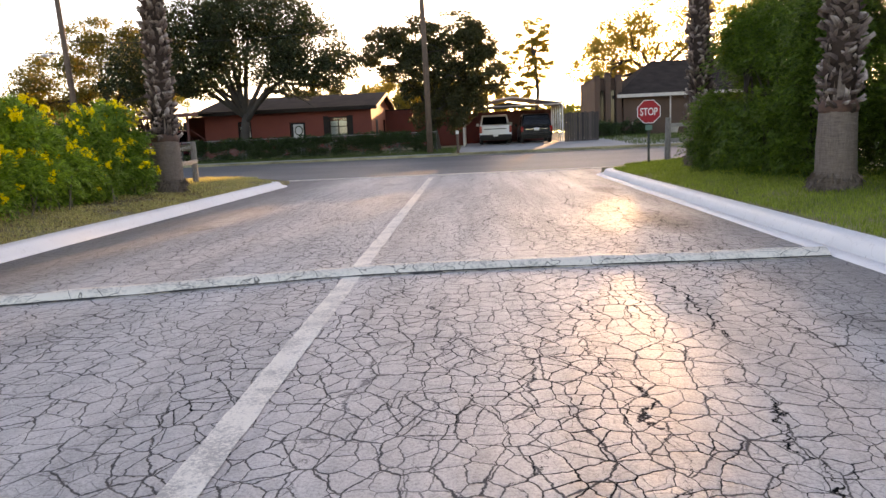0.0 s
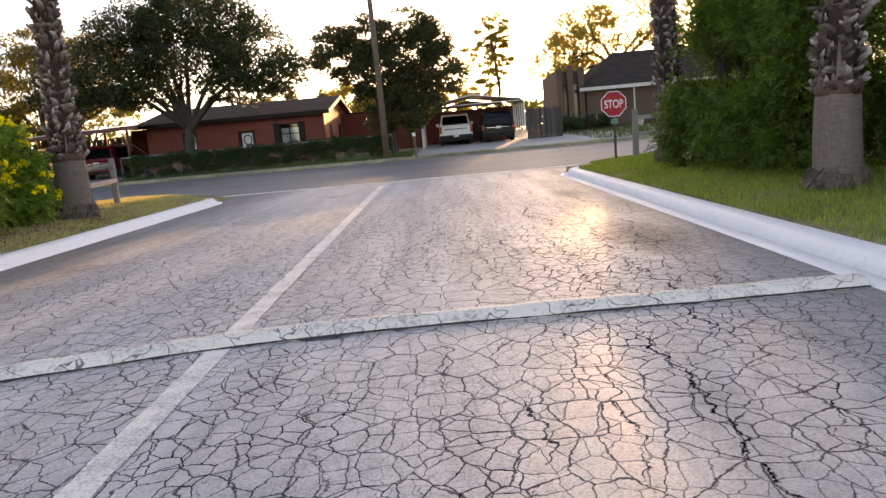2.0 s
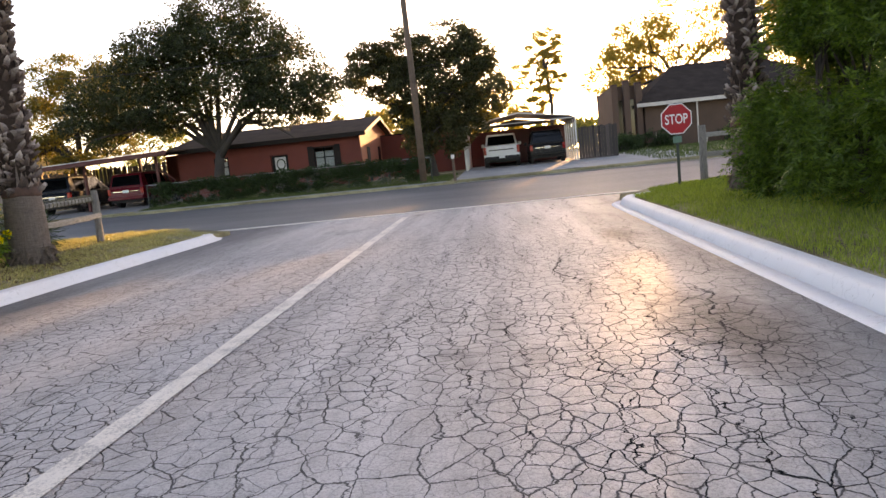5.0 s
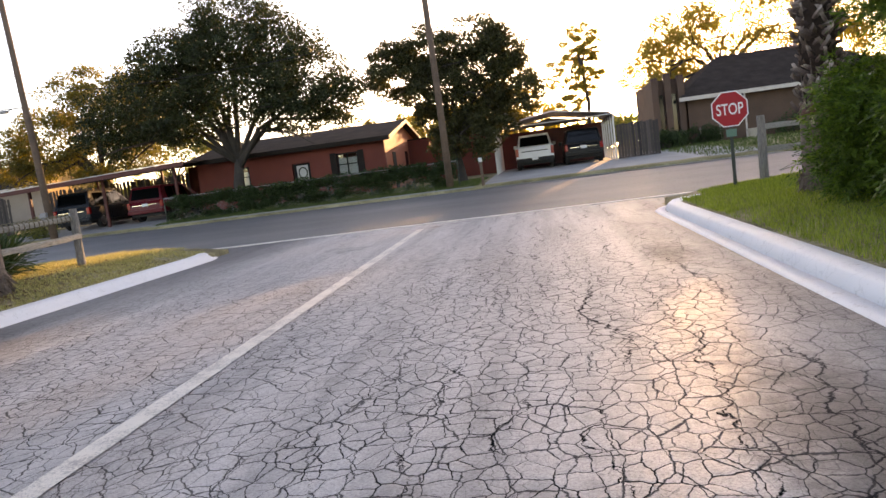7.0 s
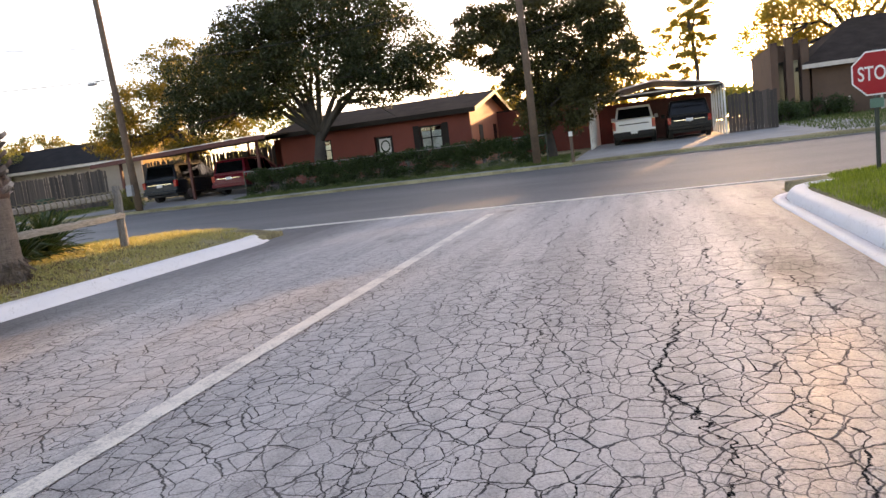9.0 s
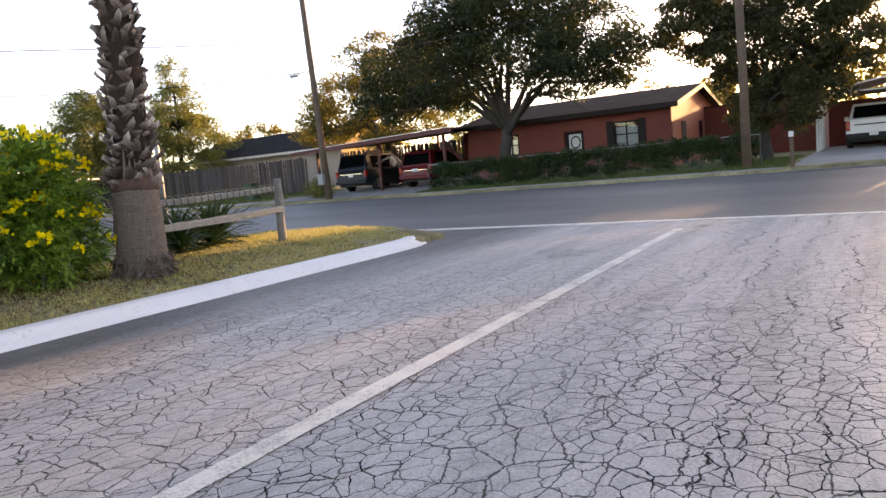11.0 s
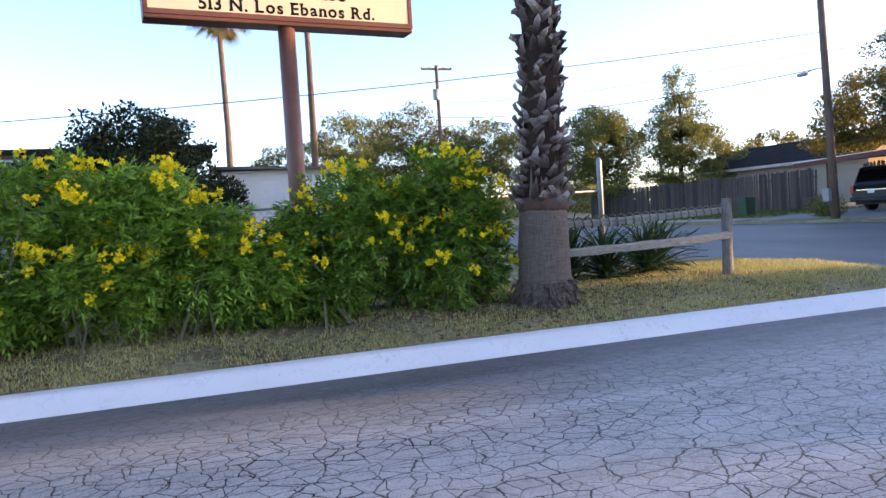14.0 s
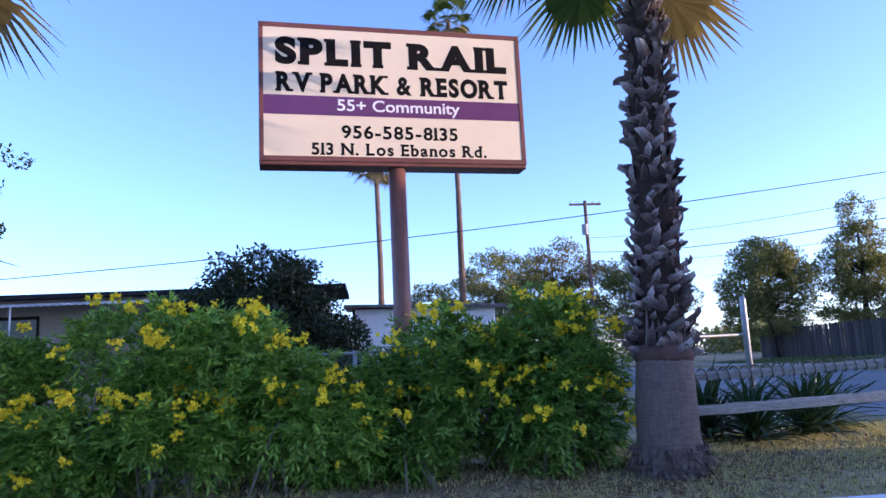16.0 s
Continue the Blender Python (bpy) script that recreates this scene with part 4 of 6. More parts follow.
tree((-0.7, 40.6, verge(0, 40)), 7.6, [(-2.4, 0.0, 5.3, 1.7, 1.7, 1.3), (1.06, 0.0, 4.75, 2.2, 1.94, 2.2), (2.6, 0.0, 4.3, 1.6, 1.6, 1.6), (-0.6, 0.0, 4.4, 1.7, 1.7, 1.5), (1.2, 0.18, 6.6, 1.8, 1.41, 1.1), (-0.7, 0.0, 6.2, 1.7, 1.5, 1.2), (-2.7, 0.0, 6.1, 1.2, 1.3, 0.9), (0.9, -0.53, 2.4, 1.4, 1.23, 1.3), (2.0, 0.0, 3.0, 1.2, 1.23, 1.1), (2.4, 0.0, 5.9, 1.3, 1.2, 1.0), (-0.9, 0.0, 3.2, 1.1, 1.0, 1.0), (-0.5, -0.2, 1.9, 0.9, 0.9, 0.9)], 66000, 0.15, 0.2, "leaf_olive", "dense olive-green tree beside a metal carport", 43, 0.25, sub=12, size=0.36)
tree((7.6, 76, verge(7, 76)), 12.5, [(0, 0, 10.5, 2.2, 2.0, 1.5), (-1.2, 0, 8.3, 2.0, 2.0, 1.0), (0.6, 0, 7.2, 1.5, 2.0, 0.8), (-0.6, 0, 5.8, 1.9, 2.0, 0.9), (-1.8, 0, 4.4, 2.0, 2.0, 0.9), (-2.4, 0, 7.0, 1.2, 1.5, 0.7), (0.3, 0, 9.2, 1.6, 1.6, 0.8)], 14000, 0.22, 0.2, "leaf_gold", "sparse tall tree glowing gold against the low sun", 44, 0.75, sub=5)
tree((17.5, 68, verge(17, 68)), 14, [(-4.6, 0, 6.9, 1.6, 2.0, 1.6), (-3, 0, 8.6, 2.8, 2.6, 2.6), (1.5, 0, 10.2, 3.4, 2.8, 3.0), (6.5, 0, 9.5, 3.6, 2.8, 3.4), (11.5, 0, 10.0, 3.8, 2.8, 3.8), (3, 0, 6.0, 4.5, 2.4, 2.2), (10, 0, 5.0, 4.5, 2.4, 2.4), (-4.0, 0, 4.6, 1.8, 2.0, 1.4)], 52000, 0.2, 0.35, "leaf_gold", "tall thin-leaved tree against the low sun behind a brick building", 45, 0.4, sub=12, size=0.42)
tree((15.5, 27.5, verge(15, 40)), 11, [(0, 0, 7.5, 3.0, 3.0, 2.5), (-2.0, 0.5, 6.0, 2.0, 2.2, 1.8), (3.5, 1, 6.5, 2.8, 2.8, 2.4)], 14000, 0.22, 0.3, "leaf_thin", "thin-leaved tree beyond the shrub bank", 46, 0.45)
FAR = "bushy tree beyond a wooden fence"
tree((-48, 43.5, 0.5), 9.5, [(0, 0, 6.3, 2.6, 2.8, 2.6), (0.4, 1.5, 5.2, 2.2, 2.0, 2.6), (-0.4, -1.8, 5.0, 2.0, 1.8, 2.4), (0, 0, 3.2, 2.4, 3.0, 1.6), (0, 0, 7.6, 2.2, 2.2, 1.6)], 34000, 0.2, 0.25, "leaf_far", FAR, 51, sub=12, size=0.42)
tree((-47, 50.5, 0.5), 12.5, [(0, 0, 10.2, 1.2, 1.4, 1.9), (0, 0.3, 8.0, 2.0, 2.4, 1.9), (0, -0.9, 6.0, 2.3, 2.9, 1.9), (0, 1.6, 5.2, 2.6, 3.4, 2.1), (0, 0, 3.0, 2.6, 3.8, 1.8)], 34000, 0.2, 0.22, "leaf_far", "upright yellow-green tree beyond a wooden fence", 52, 0.6, sub=11, size=0.42)
for i, (x, y, hh, s) in enumerate(((-52, 24, 10.0, 1.1), (-55, 30, 11.2, 1.25), (-52, 35.5, 9.6, 1.1), (-58, 19, 7.6, 0.9))):
    tree((x, y, 0.4), hh, [(0, 0, hh * 0.72, 2.6 * s, 2.6 * s, 2.2), (0, 2.0, hh * 0.6, 2.0, 2.2 * s, 2.0), (0, -2.0, hh * 0.58, 2.0, 2.2 * s, 1.9), (0, 0, hh * 0.36, 2.4, 3.4 * s, 1.8)], 22000, 0.2, 0.16, "leaf_thin" if i % 2 else "leaf_far", "thin feathery tree in a far yard", 60 + i, 0.4, sub=11, size=0.4)
for i, (x, y, hh, w) in enumerate(((-60, 72, 9, 5), (-48, 78, 8.5, 6), (-36, 80, 9.5, 6), (-17, 84, 8.5, 5), (-10, 92, 9, 6), (32, 74, 11, 7), (44, 66, 11, 7), (27, 50, 9, 4), (-1, 82, 9.5, 6), (-7, 80, 8.5, 5))):
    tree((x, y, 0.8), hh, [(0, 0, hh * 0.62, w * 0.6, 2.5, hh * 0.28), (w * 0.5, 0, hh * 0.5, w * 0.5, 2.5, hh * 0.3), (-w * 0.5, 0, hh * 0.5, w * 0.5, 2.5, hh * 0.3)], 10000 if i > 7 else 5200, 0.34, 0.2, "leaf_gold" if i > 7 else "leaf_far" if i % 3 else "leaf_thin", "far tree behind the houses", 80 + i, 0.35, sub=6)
tree((-11.5, 5.0, 0.22), 8, [(0, 0, 6.2, 2.0, 1.6, 1.2), (1.2, 1.6, 5.0, 0.9, 1.5, 0.8), (0.6, 1.4, 3.8, 0.9, 1.3, 0.7)], 2600, 0.09, 0.15, "leaf_far", "thin small-leaved tree beside a mobile home", 95, 0.4, sub=4, size=0.24)

# extra tree, added to filter direct sun before it reaches the drive
tree((14.4, 72, verge(13, 72)), 10, [(0, 0, 7.2, 2.6, 2.2, 2.2), (2.6, 0, 8.0, 2.6, 2.2, 2.6), (-2.2, 0, 6.0, 1.8, 2.0, 1.6), (1.0, 0, 5.0, 3.2, 2.0, 1.8)], 11000, 0.24, 0.22, "leaf_gold", "added leafy tree that screens the low sun from the drive", 97, 0.4, sub=12, size=0.42)

# far palms, very tall
for x, y, hh in ((-50, 14.9, 16.2), (-50, 20.9, 27.5)):
    ob = thing("tall_palm", (x, y, 0.4), "very tall thin palm far behind the sign", "palm tree", "tall far palms")
    part("trunk", tube(bmesh.new(), [(0, 0, -0.2), (0.1, 0.1, hh * 0.5), (0.0, 0.0, hh)], [0.3, 0.2, 0.17], 10), "pole_wood", ob, smooth=True)
    rng = np.random.default_rng(int(hh))
    for i in range(22):
        frond(ob, rng, Vector((0, 0, hh)), i * 2.4, radians(-50 + 5.5 * i), "palm_dead" if i < 6 else "palm_leaf", 1.25)

# ---- fences and posts beside the drive ----


def rough_post(r, z, seed):
    bm = bmesh.new()
    tube(bm, [(0, 0, -0.2), (0, 0, z * 0.4), (0.012, 0, z * 0.75), (0.01, 0.008, z)], [r * 1.06, r, r * 0.97, r * 0.93], 14)
    for v in bm.verts:
        v.co.x += 0.012 * noise.noise((v.co.x * 14, v.co.z * 3, seed))
        v.co.y += 0.012 * noise.noise((v.co.y * 14, v.co.z * 3, seed + 9))
    return bm


def rail_bar(a, b, w, h, seed):
    """A split rail: a rough bar with an uneven section."""
    bm = bmesh.new()
    a, b = Vector(a), Vector(b)
    rowsr = []
    for i in range(13):
        p = a.lerp(b, i / 12) + Vector((0, 0, -0.02 * math.sin(math.pi * i / 12)))
        rowsr.append([bm.verts.new(p + Vector((x * w * (1 + 0.2 * noise.noise((i * 0.9, x * 3, seed))), 0, z * h * (1 + 0.25 * noise.noise((i * 0.9, z * 3, seed + 4)))))) for x, z in ((-0.5, -0.3), (-0.4, 0.4), (0.1, 0.5), (0.5, 0.2), (0.42, -0.45), (0, -0.5))])
    for p, q in zip(rowsr, rowsr[1:]):
        for j in range(6):
            bm.faces.new((p[j], p[(j + 1) % 6], q[(j + 1) % 6], q[j]))
    bm.faces.new(rowsr[0][::-1])
    bm.faces.new(rowsr[-1])
    return bm


fence = thing("rail_fence", (-6.78, 20.62, 0.29), "weathered grey split-rail fence ending beside a palm", "fence")
part("post", rough_post(0.085, 1.22, 2), "wood_grey", fence, smooth=False)
part("upper_rail", rail_bar((-0.04, 0.02, 1.04), (0.2, -3.3, 0.98), 0.09, 0.11, 3), "rail_grey", fence)
part("lower_rail", rail_bar((0.06, 0.05, 0.64), (0.3, -3.3, 0.58), 0.05, 0.13, 5), "rail_grey", fence)
bm = bmesh.new()
tube(bm, [(-0.045 + 0.00126 * i + 0.075 * math.cos(i * 0.7), -0.02 - i * 0.0165, 1.04 - 0.06 * i / 190 + 0.085 * math.sin(i * 0.7)) for i in range(190)], 0.011, 5)
part("wrapped_vine", bm, "stem", fence, "dry vine wound round the upper rail")
fence = thing("rail_fence", (7.48, 22.2, 0.24), "weathered grey split-rail fence post and rails beside a stop sign", "fence")
part("post", rough_post(0.085, 1.35, 6), "wood_grey", fence)
part("upper_rail", rail_bar((0.02, -0.02, 1.12), (2.6, 0.5, 1.15), 0.09, 0.11, 8), "rail_grey", fence)
part("lower_rail", rail_bar((0.02, -0.02, 0.66), (2.6, 0.5, 0.7), 0.09, 0.11, 9), "rail_grey", fence)

chain = thing("chain_link_fence", (-9.0, 12.0, 0.22), "galvanised chain-link fence behind the shrubs", "fence")
for i, y in enumerate((-5.3, -1.9, 1.52, 4.6)):
    part("post", tube(bmesh.new(), [(0, y, -0.2), (0, y, 1.6)], 0.03, 8), "galvanised", chain, smooth=True)
part("corner_post", tube(bmesh.new(), [(0, 7.72, -0.2), (0, 7.72, 2.12), (0, 7.72, 2.18)], [0.05, 0.05, 0.03], 12), "galvanised", chain, smooth=True)
part("top_rail", tube(bmesh.new(), [(0, -7, 1.56), (0, 7.72, 1.57)], 0.021, 8), "galvanised", chain, smooth=True)
bm = bmesh.new()
tops = 1.5
for i in range(-18, 160):
    y0 = -7 + i * 0.1
    for s in (1, -1):
        a, b = (y0, 0.05), (y0 + s * tops, 0.05 + tops)
        if s * (b[0] - a[0]) > 0 and min(a[0], b[0]) > -7.2 and max(a[0], b[0]) < 7.7:
            tube(bm, [(0.006 * s, a[0], a[1]), (0.006 * s, b[0], b[1])], 0.0019, 3, False)
part("mesh_netting", bm, "galvanised", chain, "woven steel wire netting")

# stop sign
stop = thing("stop_sign", (6.86, 22.0, verge(6.86, 22)), "red octagonal stop sign on a thin green steel post", "stop sign")
outline = [(-0.034, 0.014), (-0.018, 0.014), (-0.012, -0.008), (0.012, -0.008), (0.018, 0.014), (0.034, 0.014), (0.034, 0.018), (0.015, 0.018), (0.008, -0.003), (-0.008, -0.003), (-0.015, 0.018), (-0.034, 0.018)]
part("post", extruded(outline, -0.3, 1.95, "z"), "green_post", stop)


def octagon(r):
    return [(r / math.cos(math.pi / 8) * math.cos(math.pi / 8 + j * math.pi / 4), r / math.cos(math.pi / 8) * math.sin(math.pi / 8 + j * math.pi / 4) + 1.58) for j in range(8)]


part("plate_back", extruded(octagon(0.351), -0.014, -0.011, "y"), "galvanised", stop)
part("border", extruded(octagon(0.35), -0.018, -0.0145, "y"), "letter_white", stop, "white reflective border")
part("plate", extruded(octagon(0.327), -0.022, -0.0185, "y"), "stop_red", stop, "red reflective face")
part("small_plate", extruded([(-0.1, 1.03), (0.1, 1.03), (0.1, 1.18), (-0.1, 1.18)], -0.013, -0.009, "y"), "plate_green", stop)


def lettering(text, width, height, material, parent, m, bold=0.0, name="lettering"):
    """Raised letters set to a width and height, lying in the plane of the pose m."""
    cu = bpy.data.curves.new("text", "FONT")
    cu.body, cu.align_x, cu.align_y, cu.extrude, cu.offset = text, "CENTER", "CENTER", 0.0012, bold
    tmp = new("text", cu)
    me = bpy.data.meshes.new_from_object(tmp.evaluated_get(bpy.context.evaluated_depsgraph_get()))
    bpy.data.objects.remove(tmp)
    co = np.array([v.co[:] for v in me.vertices])
    lo, hi = co.min(0), co.max(0)
    for v in me.vertices:
        v.co.x = (v.co.x - (lo[0] + hi[0]) / 2) * width / (hi[0] - lo[0])
        v.co.y = (v.co.y - (lo[1] + hi[1]) / 2) * height / (hi[1] - lo[1])
    me.materials.clear()
    me.materials.append(MATS[material])
    ob = new(name, me)
    ob.parent, ob.matrix_basis = parent, m
    return ob


lettering("STOP", 0.52, 0.23, "letter_white", stop, pose(0, -0.024, 1.58, 90, 0, 0), 0.012)

# roadside sign
sign = thing("roadside_sign", (-9.2, 14.27, 0.22), "tall cream and purple park sign on a brown steel pole", "sign", turn=7.0)
part("pole", tube(bmesh.new(), [(0, 0, -0.3), (0, 0, 4.5)], [0.145, 0.135], 24), "brown_steel", sign, smooth=True)
part("cabinet", boxed(-0.2, 0.18, -2.13, 2.13, 4.44, 6.74, 0.02), "frame_brown", sign, "dark brown sheet-metal cabinet")
bm = bmesh.new()
for y0, y1, z0, z1 in ((-2.13, 2.13, 6.66, 6.74), (-2.13, 2.13, 4.5, 4.58), (-2.13, -2.06, 4.58, 6.66), (2.06, 2.13, 4.58, 6.66)):
    box(bm, 0.181, 0.2, y0, y1, z0, z1, 0.006)
part("frame", bm, "frame_brown", sign, "brown face frame")
part("face", boxed(0.181, 0.19, -2.06, 2.06, 4.58, 6.66), "sign_cream", sign, "cream plastic face")
part("band", boxed(0.1905, 0.194, -2.06, 2.06, 5.24, 5.55), "sign_purple", sign, "purple band")

# where letters carry slab feet: share of the width, and bottom or top
SLABS = {"P": "0b 0t", "L": "0b 0t", "I": "5b 5t", "T": "5b", "R": "0b 0t 9b", "A": "0b 9b", "V": "0t 9t", "K": "0b 0t 9b 9t", "E": "0b 0t", "N": "0b 0t 9t", "b": "0t", "n": "0b 9b", "d": "9t", "1": "5b"}


def slab_lettering(text, width, height, material, parent, m, bold, slab=0.135):
    """Heavy slab letters: each character by itself, with bars at its feet."""
    at, made = 0.0, []
    dg = bpy.context.evaluated_depsgraph_get
    for ch in text:
        if ch == " ":
            at += 0.36
            continue
        cu = bpy.data.curves.new("text", "FONT")
        cu.body, cu.extrude, cu.offset = ch, 0.0010, min(bold, 0.036 if ch == "&" else 0.012 if ch in "0689" else 0.1)
        tmp = new("text", cu)
        me = bpy.data.meshes.new_from_object(tmp.evaluated_get(dg()))
        bpy.data.objects.remove(tmp)
        co = np.array([v.co[:] for v in me.vertices])
        lo, hi = co.min(0), co.max(0)
        bm = bmesh.new()
        bm.from_mesh(me)
        bmesh.ops.translate(bm, verts=bm.verts, vec=(at - lo[0], 0, 0))
        if ch in "0689":
            for dx, dy, dz in ((0.03, 0.0, 0.0002), (0.015, 0.015, 0.0004), (0.015, -0.015, 0.0006)):
                twin = bmesh.ops.duplicate(bm, geom=bm.verts[:len(me.vertices)] + bm.edges[:len(me.edges)] + bm.faces[:len(me.polygons)])
                bmesh.ops.translate(bm, verts=[g for g in twin["geom"] if isinstance(g, bmesh.types.BMVert)], vec=(dx, dy, dz))
        wide = hi[0] - lo[0]
        st = 0.12
        for code in SLABS.get(ch, "").split():
            x = at + {"0": st * 0.5, "5": wide / 2, "9": wide - st * 0.5}[code[0]]
            y = lo[1] if code[1] == "b" else hi[1] - 0.1
            r = slab * (1.0 if code[0] == "5" or ch in "AV" else 0.85)
            box(bm, x - r, x + r, y, y + 0.1, -0.0014, 0.0014)
        at += wide + (0.085 if bold > 0.03 else 0.12)
        made.append((ch, bm))
    ys = [v.co.y for _, bm in made for v in bm.verts]
    xs = [v.co.x for _, bm in made for v in bm.verts]
    sx, sy = width / (max(xs) - min(xs)), height / (max(ys) - min(ys))
    for ch, bm in made:
        for v in bm.verts:
            v.co = ((v.co.x - (min(xs) + max(xs)) / 2) * sx, (v.co.y - (min(ys) + max(ys)) / 2) * sy, v.co.z)
        ob = part("letter", bm, material, parent)
        ob.matrix_basis = m


for text, z, w, hh, mat_name, bold, y in (("SPLIT RAIL", 6.28, 3.76, 0.46, "letter_black", 0.062, 0.0), ("RV PARK & RESORT", 5.77, 3.76, 0.33, "letter_black", 0.05, 0.0), ("55+ Community", 5.385, 1.98, 0.25, "letter_white", 0.015, 0.05),
                                       ("956-585-8135", 4.98, 1.86, 0.22, "letter_black", 0.012, 0.05), ("513 N. Los Ebanos Rd.", 4.70, 2.8, 0.2, "letter_black", 0.012, 0.05)):
    if mat_name == "letter_black":
        slab_lettering(text, w, hh, mat_name, sign, pose(0.1915, y, z, 90, 0, 90), bold if hh > 0.3 else 0.028)
    else:
        lettering(text, w, hh, mat_name, sign, pose(0.1955, y, z, 90, 0, 90), bold)

# ---- houses ----


def windowed_wall(x0, x1, z0, z1, openings, y0, y1):
    """A wall along x with openings (x0, x1, z0, z1) through it."""
    bm = bmesh.new()
    xs = x0
    for a, b, c, d in sorted(openings):
        box(bm, xs, a, y0, y1, z0, z1)
        if c > z0:
            box(bm, a, b, y0, y1, z0, c)
        box(bm, a, b, y0, y1, d, z1)
        xs = b
    box(bm, xs, x1, y0, y1, z0, z1)
    bmesh.ops.remove_doubles(bm, verts=bm.verts, dist=0.001)
    return bm


def window_part(parent, x0, x1, z0, z1, y, frame_mat="trim_dark", shutters=0.0):
    w = part("window", boxed(x0 + 0.03, x1 - 0.03, y + 0.07, y + 0.08, z0 + 0.03, z1 - 0.03), "glass_clear", parent)
    w.visible_shadow = False
    bm = bmesh.new()
    for a, b, c, d in ((x0, x1, z0, z0 + 0.07), (x0, x1, z1 - 0.07, z1), (x0, x0 + 0.07, z0, z1), (x1 - 0.07, x1, z0, z1), ((x0 + x1) / 2 - 0.03, (x0 + x1) / 2 + 0.03, z0, z1), (x0, x1, (z0 + z1) / 2 - 0.025, (z0 + z1) / 2 + 0.025)):
        box(bm, a, b, y + 0.02, y + 0.065, c, d)
    part("frame", bm, frame_mat, w)
    part("curtain", boxed(x0 + 0.1, x1 - 0.1, y + 0.11, y + 0.12, z0 + 0.05, z1 - 0.25), "curtain", w)
    if shutters:
        for a in (x0 - shutters, x1):
            bm = boxed(a, a + shutters, y - 0.05, y - 0.01, z0 - 0.05, z1 + 0.05)
            for j in range(8):
                box(bm, a + 0.04, a + shutters - 0.04, y - 0.065, y - 0.05, z0 + (z1 - z0) * j / 8 + 0.02, z0 + (z1 - z0) * (j + 0.7) / 8)
            part("shutter", bm, "trim_dark", w)
    return w


def slab(pts, thick):
    """A sloping roof sheet from four corners, with thickness."""
    bm = bmesh.new()
    top = [bm.verts.new(p) for p in pts]
    low = [bm.verts.new((p[0], p[1], p[2] - thick)) for p in pts]
    bm.faces.new(top)
    bm.faces.new(low[::-1])
    for j in range(4):
        bm.faces.new((top[j], low[j], low[(j + 1) % 4], top[(j + 1) % 4]))
    bmesh.ops.recalc_face_normals(bm, faces=bm.faces)
    return bm


# the red house: its gable end faces the sun
house = thing("house", (-9.6, 42, verge(-9, 42)), "low red-painted house with dark trim and a shallow shingle roof", "house")
H = 2.75
part("front_wall", windowed_wall(-5.0, 5.0, -0.3, H, [(0.1, 1.05, -0.29, 1.95), (2.45, 3.6, 1.02, 2.16), (-3.0, -2.2, 1.1, 2.1)], 0, 0.2), "house_red", house)
part("back_wall", boxed(-5.0, 5.0, 8.8, 9.0, -0.3, H), "house_red", house)
part("side_wall", extruded([(0.2, -0.3), (8.8, -0.3), (8.8, H), (4.5, H + 0.85), (0.2, H)], -5.0, -4.8), "house_red", house)
# this gable's sunlit look comes from its brighter colour
part("side_wall", extruded([(0.2, -0.3), (8.8, -0.3), (8.8, H), (4.5, H + 0.85), (0.2, H)], 4.8, 5.0), "house_red_sunlit", house, "red gable wall with low sunlight put into its colour")
part("roof", slab([(-5.4, -0.6, H - 0.05), (5.4, -0.6, H - 0.05), (5.4, 4.5, H + 0.98), (-5.4, 4.5, H + 0.98)], 0.1), "shingle_brown", house)
part("roof", slab([(-5.4, 4.502, H + 0.98), (5.4, 4.502, H + 0.98), (5.4, 9.6, H - 0.05), (-5.4, 9.6, H - 0.05)], 0.1), "shingle_brown", house)
part("fascia", boxed(-5.4, 5.4, -0.64, -0.602, H - 0.26, H - 0.04), "trim_dark", house)
part("soffit", boxed(-5.4, 5.4, -0.6, -0.002, H - 0.2, H - 0.17), "trim_red", house)
for sgn in (0, 1):
    a = (-0.6, H - 0.05) if not sgn else (9.6, H - 0.05)
    part("barge_board", extruded([a, (4.5, H + 0.98), (4.5, H + 0.78), (a[0], a[1] - 0.2)], 5.402, 5.44), "trim_dark", house)
window_part(house, 2.45, 3.6, 1.02, 2.16, 0.0, "trim_dark", 0.3)
window_part(house, -3.0, -2.2, 1.1, 2.1, 0.0)
door = part("door", boxed(0.15, 1.0, 0.1, 0.15, -0.1, 1.9), "trim_dark", house, "dark front door with a wreath on its pale pane")
bm = bmesh.new()
tube(bm, [(0.62 + 0.22 * math.cos(a), 0.085, 1.45 + 0.26 * math.sin(a)) for a in (2 * math.pi * j / 16 for j in range(17))], 0.035, 6)
part("wreath", bm, "leaf_dark", door, "dark round wreath")
part("door_glass", boxed(0.3, 0.9, 0.092, 0.098, 0.7, 1.82), "curtain", door, "pale frosted door pane")
bm = boxed(5.002, 5.03, 1.7, 2.5, -0.1, 1.95)
part("side_door", bm, "trim_dark", house)
bm = boxed(5.002, 5.03, 5.2, 5.9, 0.9, 2.0)
part("side_window", bm, "glass_dark", house)

